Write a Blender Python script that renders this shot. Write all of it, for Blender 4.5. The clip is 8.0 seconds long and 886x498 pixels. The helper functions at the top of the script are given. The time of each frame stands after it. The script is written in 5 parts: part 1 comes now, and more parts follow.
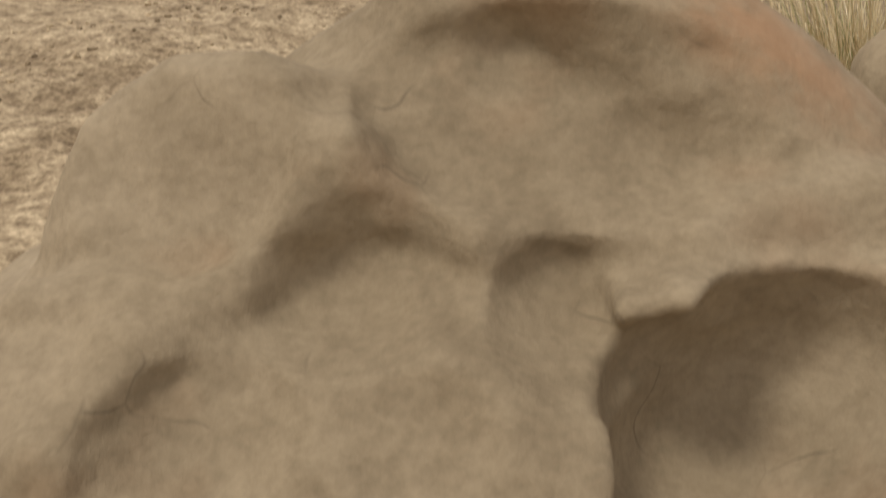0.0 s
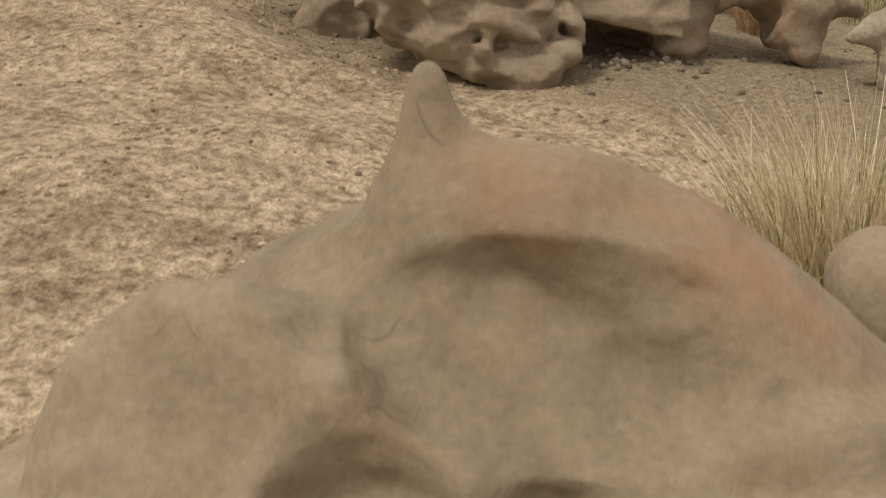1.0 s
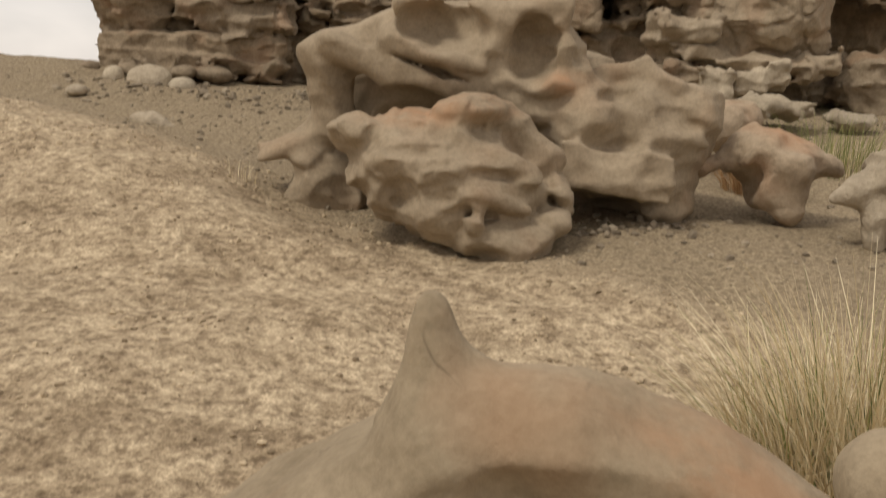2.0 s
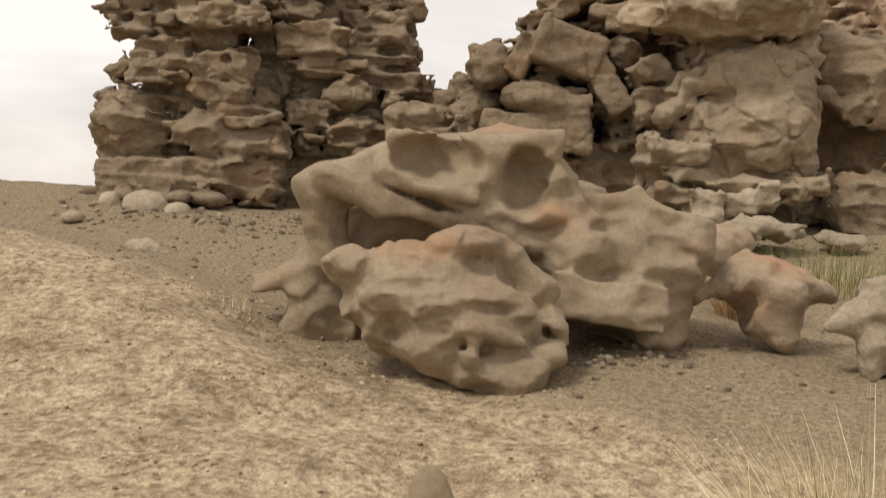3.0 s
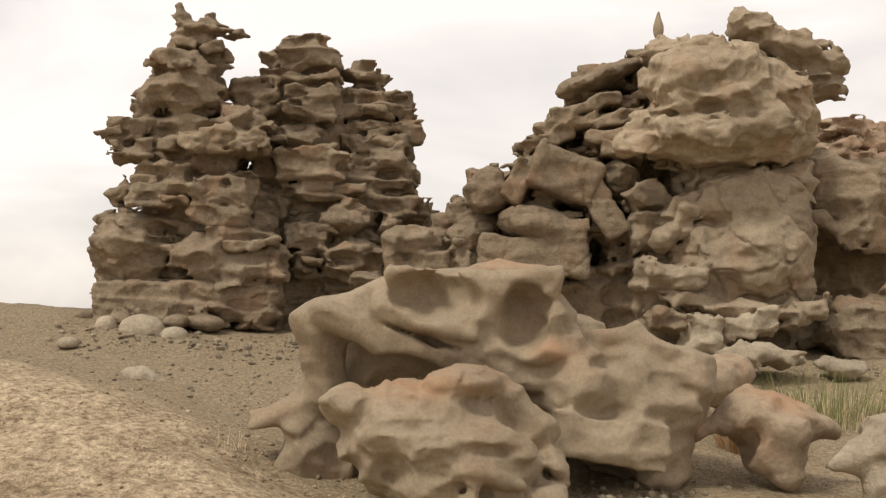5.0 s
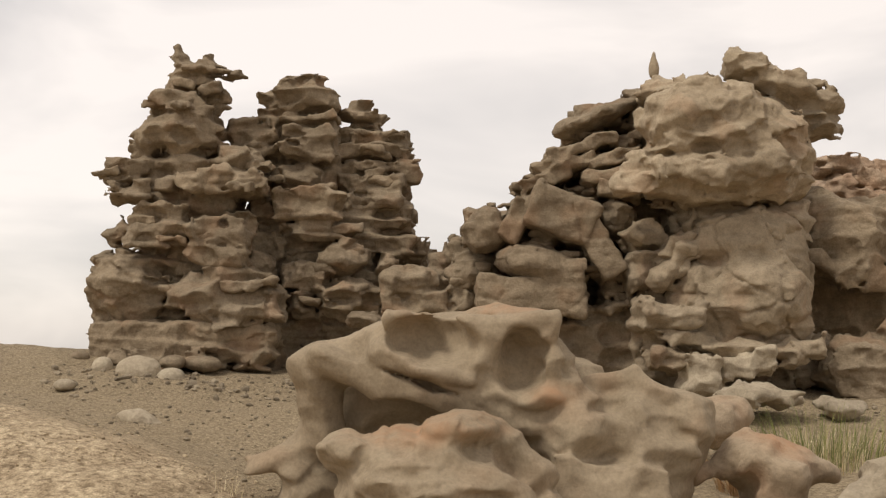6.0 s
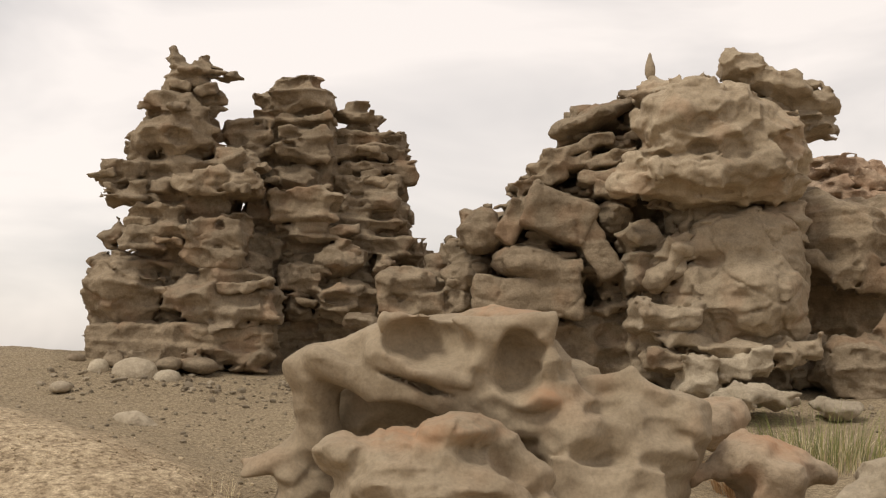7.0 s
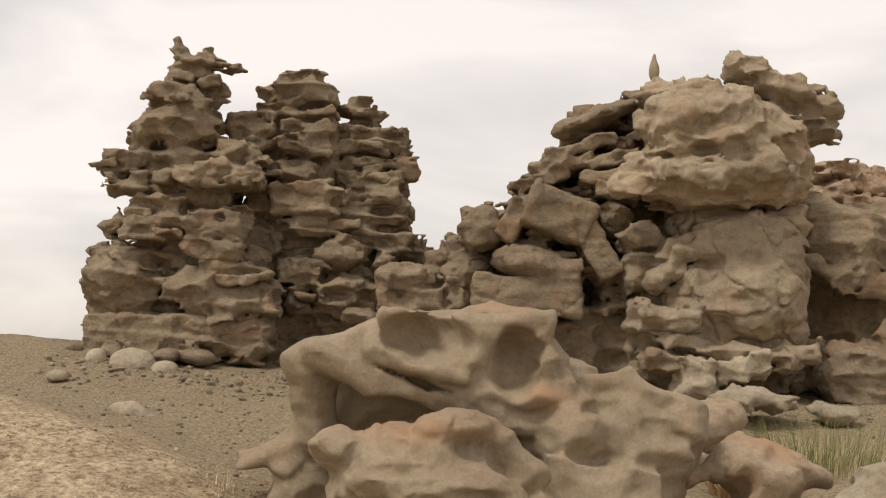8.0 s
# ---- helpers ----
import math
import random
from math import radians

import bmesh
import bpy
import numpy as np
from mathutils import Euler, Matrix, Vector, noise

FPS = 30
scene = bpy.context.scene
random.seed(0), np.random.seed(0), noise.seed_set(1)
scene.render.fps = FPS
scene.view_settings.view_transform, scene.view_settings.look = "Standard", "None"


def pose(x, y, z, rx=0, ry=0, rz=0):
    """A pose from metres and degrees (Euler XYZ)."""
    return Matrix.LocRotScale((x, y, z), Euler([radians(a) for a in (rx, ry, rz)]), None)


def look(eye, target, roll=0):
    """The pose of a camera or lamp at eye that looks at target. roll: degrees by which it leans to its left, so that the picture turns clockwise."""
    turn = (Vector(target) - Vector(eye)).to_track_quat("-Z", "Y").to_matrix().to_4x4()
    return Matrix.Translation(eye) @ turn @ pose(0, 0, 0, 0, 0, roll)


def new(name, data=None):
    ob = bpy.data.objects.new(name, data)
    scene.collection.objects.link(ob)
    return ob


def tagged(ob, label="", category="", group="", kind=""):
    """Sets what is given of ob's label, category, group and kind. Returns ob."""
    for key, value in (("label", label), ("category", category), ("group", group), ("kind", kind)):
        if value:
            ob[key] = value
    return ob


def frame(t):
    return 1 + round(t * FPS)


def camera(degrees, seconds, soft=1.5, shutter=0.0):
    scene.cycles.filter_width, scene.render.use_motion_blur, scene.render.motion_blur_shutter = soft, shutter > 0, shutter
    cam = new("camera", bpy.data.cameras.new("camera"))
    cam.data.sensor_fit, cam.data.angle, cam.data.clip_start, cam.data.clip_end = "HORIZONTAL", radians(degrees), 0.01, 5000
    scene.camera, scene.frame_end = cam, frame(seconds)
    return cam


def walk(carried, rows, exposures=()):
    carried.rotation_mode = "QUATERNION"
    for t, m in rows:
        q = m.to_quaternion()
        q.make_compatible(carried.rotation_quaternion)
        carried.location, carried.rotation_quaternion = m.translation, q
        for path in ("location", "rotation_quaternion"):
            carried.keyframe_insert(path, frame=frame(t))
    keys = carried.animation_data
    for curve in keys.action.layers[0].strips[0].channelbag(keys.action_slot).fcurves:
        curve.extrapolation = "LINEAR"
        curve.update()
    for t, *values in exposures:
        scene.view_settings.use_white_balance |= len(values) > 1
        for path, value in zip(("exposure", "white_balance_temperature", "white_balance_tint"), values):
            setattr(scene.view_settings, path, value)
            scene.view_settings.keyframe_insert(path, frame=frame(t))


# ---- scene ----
cam = camera(43.0, 8.0, soft=1.2, shutter=0.5)
PATH = [
    (0, (0.127, -0.106, 0.84), (0.007, 1.798, 0.242), 1.2),
    (0.5, (0.129, -0.082, 0.934), (0.022, 1.848, 0.42), 1.6),
    (1, (0.06, -0.036, 1.115), (0.02, 1.893, 0.59), 2.3),
    (1.5, (0.057, -0.022, 1.211), (0.016, 1.933, 0.79), 1.7),
    (2, (0.028, -0.018, 1.25), (0.001, 1.964, 0.971), 0.8),
    (3.5, (0.021, 0.004, 1.394), (0.003, 2.004, 1.384), 0.3),
    (4, (0.016, 0.009, 1.431), (0.004, 2.009, 1.481), 0.5),
    (4.5, (0.019, 0.009, 1.458), (0.005, 2.007, 1.541), 0.3),
    (5, (0.017, 0.013, 1.483), (0.003, 2.01, 1.595), 0.2),
    (6.5, (0.019, 0.003, 1.542), (0.012, 1.994, 1.727), -0.1),
    (7, (0.021, 0.012, 1.54), (0.017, 2.004, 1.714), -0.1),
    (7.5, (0.015, 0.021, 1.536), (0.016, 2.014, 1.7), 0.3),
    (8, (0.02, 0.021, 1.532), (0.016, 2.014, 1.702), 1.1),
]
walk(cam, [(t, look(eye, target, roll)) for t, eye, target, roll in PATH], exposures=[(0, -0.08), (2, -0.04), (3.3, 0.12), (4.5, 0.15), (5.2, 0.12), (6.3, 0.0), (8, 0.0)])

# ---- world, sun ----
world = bpy.data.worlds.new("overcast_sky")
scene.world = world
world.use_nodes = True
wn, wl = world.node_tree.nodes, world.node_tree.links
wn.clear()
sky = wn.new("ShaderNodeTexSky")
sky.sky_type, sky.sun_disc = "NISHITA", False
sky.sun_elevation, sky.sun_rotation = radians(58), radians(-35)
wcoord = wn.new("ShaderNodeTexCoord")
wmap = wn.new("ShaderNodeMapping")
wmap.inputs["Scale"].default_value = (1.3, 1.3, 3.6)
cloud = wn.new("ShaderNodeTexNoise")
cloud.inputs["Scale"].default_value, cloud.inputs["Detail"].default_value = 1.7, 5
cloud.inputs["Roughness"].default_value, cloud.inputs["Distortion"].default_value = 0.5, 0.5
cramp = wn.new("ShaderNodeValToRGB")
cramp.color_ramp.elements[0].position, cramp.color_ramp.elements[0].color = 0.32, (0.60, 0.56, 0.53, 1)
cramp.color_ramp.elements[1].position, cramp.color_ramp.elements[1].color = 0.60, (1.02, 0.92, 0.84, 1)
thin = wn.new("ShaderNodeVectorMath")
thin.operation = "SCALE"
thin.inputs["Scale"].default_value = 0.10
wmix = wn.new("ShaderNodeMix")
wmix.data_type = "RGBA"
wmix.inputs[0].default_value = 0.88
back = wn.new("ShaderNodeBackground")
wout = wn.new("ShaderNodeOutputWorld")
wl.new(wcoord.outputs["Generated"], wmap.inputs["Vector"])
wl.new(wmap.outputs["Vector"], cloud.inputs["Vector"])
wl.new(cloud.outputs["Fac"], cramp.inputs["Fac"])
wl.new(sky.outputs["Color"], thin.inputs[0])
wl.new(thin.outputs["Vector"], wmix.inputs[6])
wl.new(cramp.outputs["Color"], wmix.inputs[7])
wl.new(wmix.outputs[2], back.inputs["Color"])
wl.new(back.outputs["Background"], wout.inputs["Surface"])
back.inputs["Strength"].default_value = 1.06
sun = new("sun", bpy.data.lights.new("sun", "SUN"))
sun.data.energy, sun.data.angle, sun.data.color = 1.85, radians(14), (1.0, 0.93, 0.82)
sun.matrix_world = look((-4.6, -1.2, 9), (0, 2.5, 0))
scene.view_settings.exposure = 0.0

# ---- materials ----
def node(tree, kind, **values):
    n = tree.nodes.new(kind)
    for key, value in values.items():
        n.inputs[key.replace("_", " ")].default_value = value
    return n


def ramp(tree, source, stops):
    n = tree.nodes.new("ShaderNodeValToRGB")
    while len(n.color_ramp.elements) < len(stops):
        n.color_ramp.elements.new(0.5)
    for e, (at, c) in zip(n.color_ramp.elements, stops):
        e.position, e.color = at, (*c, 1) if len(c) == 3 else c
    tree.links.new(source, n.inputs["Fac"])
    return n.outputs["Color"]


def mix(tree, fac, a, b, how="MIX"):
    n = tree.nodes.new("ShaderNodeMix")
    n.data_type, n.blend_type = "RGBA", how
    for slot, v in ((0, fac), (6, a), (7, b)):
        if isinstance(v, (int, float)):
            n.inputs[slot].default_value = v
        elif isinstance(v, tuple):
            n.inputs[slot].default_value = (*v, 1)
        else:
            tree.links.new(v, n.inputs[slot])
    return n.outputs[2]


def surface(name, roughness=0.9):
    m = bpy.data.materials.new(name)
    m.use_nodes = True
    t = m.node_tree
    b = t.nodes["Principled BSDF"]
    b.inputs["Roughness"].default_value = roughness
    b.inputs["Specular IOR Level"].default_value = 0.2
    return m, t, b


def place_of(t, scale=(1, 1, 1)):
    g = t.nodes.new("ShaderNodeNewGeometry")
    k = t.nodes.new("ShaderNodeMapping")
    k.inputs["Scale"].default_value = scale
    t.links.new(g.outputs["Position"], k.inputs["Vector"])
    return k.outputs["Vector"]


def noise_of(t, vector, scale, detail=4, rough=0.55):
    n = node(t, "ShaderNodeTexNoise", Scale=scale, Detail=detail, Roughness=rough)
    t.links.new(vector, n.inputs["Vector"])
    return n.outputs["Fac"]


def relief(t, b, heights):
    """Fine relief from (height, metres) pairs."""
    last = None
    for h, depth in heights:
        n = t.nodes.new("ShaderNodeBump")
        n.inputs["Distance"].default_value = depth
        t.links.new(h, n.inputs["Height"])
        if last:
            t.links.new(last, n.inputs["Normal"])
        last = n.outputs["Normal"]
    t.links.new(last, b.inputs["Normal"])


def stone(name, dark, mid, light, rust=0.0, grain=1.0, layers=0.5, rust_at=0.6, split=False, stain=()):
    m, t, b = surface(name, 0.92)
    here, flat = place_of(t), place_of(t, (0.5, 0.5, 3.0))
    big, fine = noise_of(t, here, 1.6, 5, 0.6), noise_of(t, here, 55, 3, 0.6)
    colour = ramp(t, big, [(0.28, dark), (0.5, mid), (0.74, light)])
    bands = noise_of(t, flat, 5.5, 4, 0.6)
    colour = mix(t, layers, colour, mix(t, 1.0, colour, ramp(t, bands, [(0.3, (0.72, 0.70, 0.68)), (0.6, (1.12, 1.12, 1.12))]), "MULTIPLY"))
    colour = mix(t, 0.35, colour, mix(t, 1.0, colour, ramp(t, fine, [(0.3, (0.6, 0.58, 0.55)), (0.7, (1.25, 1.25, 1.25))]), "MULTIPLY"))
    spots = noise_of(t, here, 13, 4, 0.7)
    colour = mix(t, 0.55 * min(1, grain + 0.3), colour, mix(t, 1.0, colour, ramp(t, spots, [(0.36, (0.62, 0.60, 0.57)), (0.56, (1.12, 1.12, 1.12))]), "MULTIPLY"))
    if rust:
        patch = ramp(t, noise_of(t, here, 2.7, 3, 0.5), [(rust_at - 0.07, (0, 0, 0)), (rust_at + 0.1, (rust, rust, rust))])
        colour = mix(t, patch, colour, (0.36, 0.19, 0.10))
    for centre, half, slope in stain:
        # iron stain that lies along the tops: centre, half-sizes, slope in degrees
        g = t.nodes.new("ShaderNodeNewGeometry")
        k = t.nodes.new("ShaderNodeMapping")
        k.vector_type = "TEXTURE"
        k.inputs["Location"].default_value, k.inputs["Scale"].default_value = centre, half
        k.inputs["Rotation"].default_value = (0, radians(slope), 0)
        t.links.new(g.outputs["Position"], k.inputs["Vector"])
        far = t.nodes.new("ShaderNodeVectorMath")
        far.operation = "LENGTH"
        t.links.new(k.outputs["Vector"], far.inputs[0])
        spread = ramp(t, far.outputs["Value"], [(0.25, (1, 1, 1)), (1.0, (0, 0, 0))])
        rag = ramp(t, noise_of(t, here, 9, 5, 0.65), [(0.36, (0.1, 0.1, 0.1)), (0.6, (0.62, 0.62, 0.62))])
        colour = mix(t, mix(t, 1.0, spread, rag, "MULTIPLY"), colour, (0.40, 0.215, 0.115))
    if split:
        # a few hairline cracks, broken off where the rock is sound
        bend = t.nodes.new("ShaderNodeTexNoise")
        bend.inputs["Scale"].default_value = 6
        t.links.new(here, bend.inputs["Vector"])
        move = t.nodes.new("ShaderNodeMixRGB")
        move.inputs[0].default_value = 0.12
        t.links.new(here, move.inputs[1])
        t.links.new(bend.outputs["Color"], move.inputs[2])
        net = t.nodes.new("ShaderNodeTexVoronoi")
        net.feature = "DISTANCE_TO_EDGE"
        net.inputs["Scale"].default_value = 4.2
        t.links.new(move.outputs[0], net.inputs["Vector"])
        line = ramp(t, net.outputs["Distance"], [(0.0, (1, 1, 1)), (0.011, (0, 0, 0))])
        where = ramp(t, noise_of(t, here, 5.0, 2, 0.5), [(0.58, (0, 0, 0)), (0.66, (0.7, 0.7, 0.7))])
        colour = mix(t, mix(t, 1.0, line, where, "MULTIPLY"), colour, (0.13, 0.10, 0.068))
    own = t.nodes.new("ShaderNodeObjectInfo")
    colour = mix(t, 0.5, colour, mix(t, 1.0, colour, ramp(t, own.outputs["Random"], [(0.0, (0.78, 0.78, 0.78)), (1.0, (1.15, 1.13, 1.1))]), "MULTIPLY"))
    t.links.new(colour, b.inputs["Base Color"])
    relief(t, b, [(bands, 0.016 * layers * grain), (noise_of(t, here, 22, 5, 0.65), 0.028 * grain), (fine, 0.007 * grain)])
    return m


sandstone = stone("weathered_sandstone", (0.185, 0.143, 0.097), (0.265, 0.21, 0.144), (0.335, 0.27, 0.19), rust=0.25, grain=0.6, layers=0.5)
pillar_stone = stone("grey_tan_sandstone", (0.25, 0.20, 0.137), (0.335, 0.272, 0.192), (0.41, 0.34, 0.245), rust=0.2, grain=0.4, layers=0.3)
smooth_stone = stone("smooth_sandstone", (0.237, 0.19, 0.13), (0.295, 0.238, 0.166), (0.352, 0.287, 0.203), rust=0.15, grain=0.14, layers=0.12, stain=[((-0.05, 5.2, 1.16), (0.5, 0.4, 0.10), -4), ((0.34, 5.9, 1.73), (0.30, 0.35, 0.09), 0), ((0.52, 5.5, 1.30), (0.17, 0.2, 0.09), 0)])
near_stone = stone("wind_polished_sandstone", (0.228, 0.181, 0.119), (0.285, 0.23, 0.155), (0.355, 0.292, 0.205), rust=0.3, grain=0.2, layers=0.1, rust_at=0.66, split=True, stain=[((0.50, 1.68, 0.62), (0.34, 0.24, 0.10), 34)])
pale_stone = stone("pale_sandstone", (0.31, 0.26, 0.185), (0.39, 0.33, 0.245), (0.46, 0.40, 0.30), grain=0.5, layers=0.15)
rusty_stone = stone("rust_stained_sandstone", (0.27, 0.21, 0.15), (0.34, 0.27, 0.19), (0.40, 0.32, 0.23), rust=0.35, grain=0.35, layers=0.15, rust_at=0.6, stain=[((1.79, 5.9, 1.05), (0.27, 0.35, 0.11), 0)])
red_stone = stone("reddish_sandstone", (0.34, 0.25, 0.175), (0.42, 0.32, 0.23), (0.48, 0.38, 0.28), rust=0.25, grain=1.0, layers=0.5, rust_at=0.52)


def grit(name, stops):
    m, t, b = surface(name, 0.95)
    g = t.nodes.new("ShaderNodeNewGeometry")
    colour = ramp(t, g.outputs["Random Per Island"], stops)
    fine = noise_of(t, place_of(t), 90, 3)
    t.links.new(mix(t, 0.4, colour, mix(t, 1.0, colour, ramp(t, fine, [(0.3, (0.6, 0.6, 0.6)), (0.7, (1.25, 1.25, 1.25))]), "MULTIPLY")), b.inputs["Base Color"])
    return m


gravel_grit = grit("brown_gravel", [(0.0, (0.15, 0.12, 0.085)), (0.6, (0.25, 0.205, 0.145)), (1.0, (0.36, 0.30, 0.215))])
crust_grit = grit("earth_clods", [(0.0, (0.20, 0.15, 0.095)), (0.6, (0.44, 0.35, 0.23)), (1.0, (0.58, 0.47, 0.32))])

# ---- rock shapes: rounded lumps joined and hollowed as distance fields, then eroded ----
TABLE = np.random.default_rng(7).random((32 ** 3, 4), dtype=np.float32)
JITTER = [np.ascontiguousarray(TABLE[:, k]) * np.float32(0.7 if k < 3 else 1) for k in range(4)]


def slot(ix, iy, iz, seed):
    """The row of the table of random numbers for each whole-numbered place."""
    return (((ix + seed * 17) & 31) << 10) | (((iy + seed * 29) & 31) << 5) | ((iz + seed * 43) & 31)


def soft_noise(p, seed):
    """Smooth noise from -1 to 1 at the rows of p."""
    base = np.floor(p).astype(np.int32)
    f = (p - base).astype(np.float32)
    f = f * f * (3 - 2 * f)
    g = 1 - f
    total = np.zeros(len(p), np.float32)
    values = JITTER[3]
    for dx in (0, 1):
        wx = f[:, 0] if dx else g[:, 0]
        for dy in (0, 1):
            wxy = wx * (f[:, 1] if dy else g[:, 1])
            for dz in (0, 1):
                total += wxy * (f[:, 2] if dz else g[:, 2]) * values[slot(base[:, 0] + dx, base[:, 1] + dy, base[:, 2] + dz, seed)]
    return total * 2 - 1


def hollows(p, seed):
    """Distance to the nearest of scattered centres (small in a hollow, large on the rim between two), a random
    number for that centre, and how near the border to the next centre is."""
    px, py, pz = [np.ascontiguousarray(p[:, k], np.float32) for k in range(3)]
    bx, by, bz = [np.floor(q - 0.5).astype(np.int32) for q in (px, py, pz)]
    fx, fy, fz = bx + np.float32(0.15) - px, by + np.float32(0.15) - py, bz + np.float32(0.15) - pz
    best, next_best = np.full(len(p), 9.0, np.float32), np.full(len(p), 9.0, np.float32)
    own = np.zeros(len(p), np.int32)
    for dx in (0, 1):
        for dy in (0, 1):
            for dz in (0, 1):
                c = slot(bx + dx, by + dy, bz + dz, seed)
                ox, oy, oz = fx + (dx + JITTER[0][c]), fy + (dy + JITTER[1][c]), fz + (dz + JITTER[2][c])
                d = ox * ox + oy * oy + oz * oz
                nearer = d < best
                np.minimum(next_best, np.where(nearer, best, d), out=next_best)
                own[nearer] = c[nearer]
                np.minimum(best, d, out=best)
    f1 = np.sqrt(best)
    return np.minimum(f1, 0.72), JITTER[3][own], np.sqrt(next_best) - f1


def E(x, y, z, rx, ry, rz, tilt=0, turn=0):
    return ("e", x, y, z, rx, ry, rz, tilt, turn)


def B(x, y, z, rx, ry, rz, tilt=0, turn=0):
    return ("b", x, y, z, rx, ry, rz, tilt, turn)


def C(x, y, z, rx, ry, rz, tilt=0, turn=0):
    return ("c", x, y, z, rx, ry, rz, tilt, turn)


def R(x, y, z, x2, y2, z2, r, r2):
    """A tapering bar with round ends, for ridges, rims and legs."""
    return ("r", x, y, z, x2, y2, z2, r, r2)


def D(x, y, z, rx, ry, rz, depth):
    """A shallow dish in the skin; where two dishes meet a sharp rim is left."""
    return ("d", x, y, z, rx, ry, rz, depth, 0)


def lump_box(lump):
    """The low and high corner of the box round a lump."""
    kind, x, y, z, a, b, c, tilt, turn = lump
    if kind == "r":
        p, q, r = np.array((x, y, z)), np.array((a, b, c)), np.array((tilt, turn))[:, None]
        ends = np.stack([p, q])
        return (ends - r).min(0), (ends + r).max(0)
    if tilt:
        a = c = max(a, c)
    if turn:
        a = b = max(a, b)
    return np.array((x - a, y - b, z - c)), np.array((x + a, y + b, z + c))


def lump_distance(lump, gx, gy, gz):
    if lump[0] == "r":
        _, x, y, z, x2, y2, z2, r, r2 = lump
        ax, ay, az = x2 - x, y2 - y, z2 - z
        h = np.clip(((gx - x) * ax + (gy - y) * ay + (gz - z) * az) / (ax * ax + ay * ay + az * az), 0, 1)
        return np.sqrt((gx - x - h * ax) ** 2 + (gy - y - h * ay) ** 2 + (gz - z - h * az) ** 2) - (r + h * (r2 - r))
    kind, x, y, z, rx, ry, rz, tilt, turn = lump
    m = Euler((0, radians(-tilt), radians(turn))).to_matrix().transposed()
    dx, dy, dz = gx - x, gy - y, gz - z
    u, v, w = [m[n][0] * dx + m[n][1] * dy + m[n][2] * dz for n in range(3)]
    if kind == "b":
        r = 0.22 * min(rx, ry, rz)
        qx, qy, qz = np.abs(u) - rx + r, np.abs(v) - ry + r, np.abs(w) - rz + r
        out = np.sqrt(np.maximum(qx, 0) ** 2 + np.maximum(qy, 0) ** 2 + np.maximum(qz, 0) ** 2)
        return out + np.minimum(np.maximum(np.maximum(qx, qy), qz), 0) - r
    a = np.sqrt((u / rx) ** 2 + (v / ry) ** 2 + (w / rz) ** 2)
    b = np.sqrt((u / rx**2) ** 2 + (v / ry**2) ** 2 + (w / rz**2) ** 2)
    return a * (a - 1) / np.maximum(b, 1e-6)


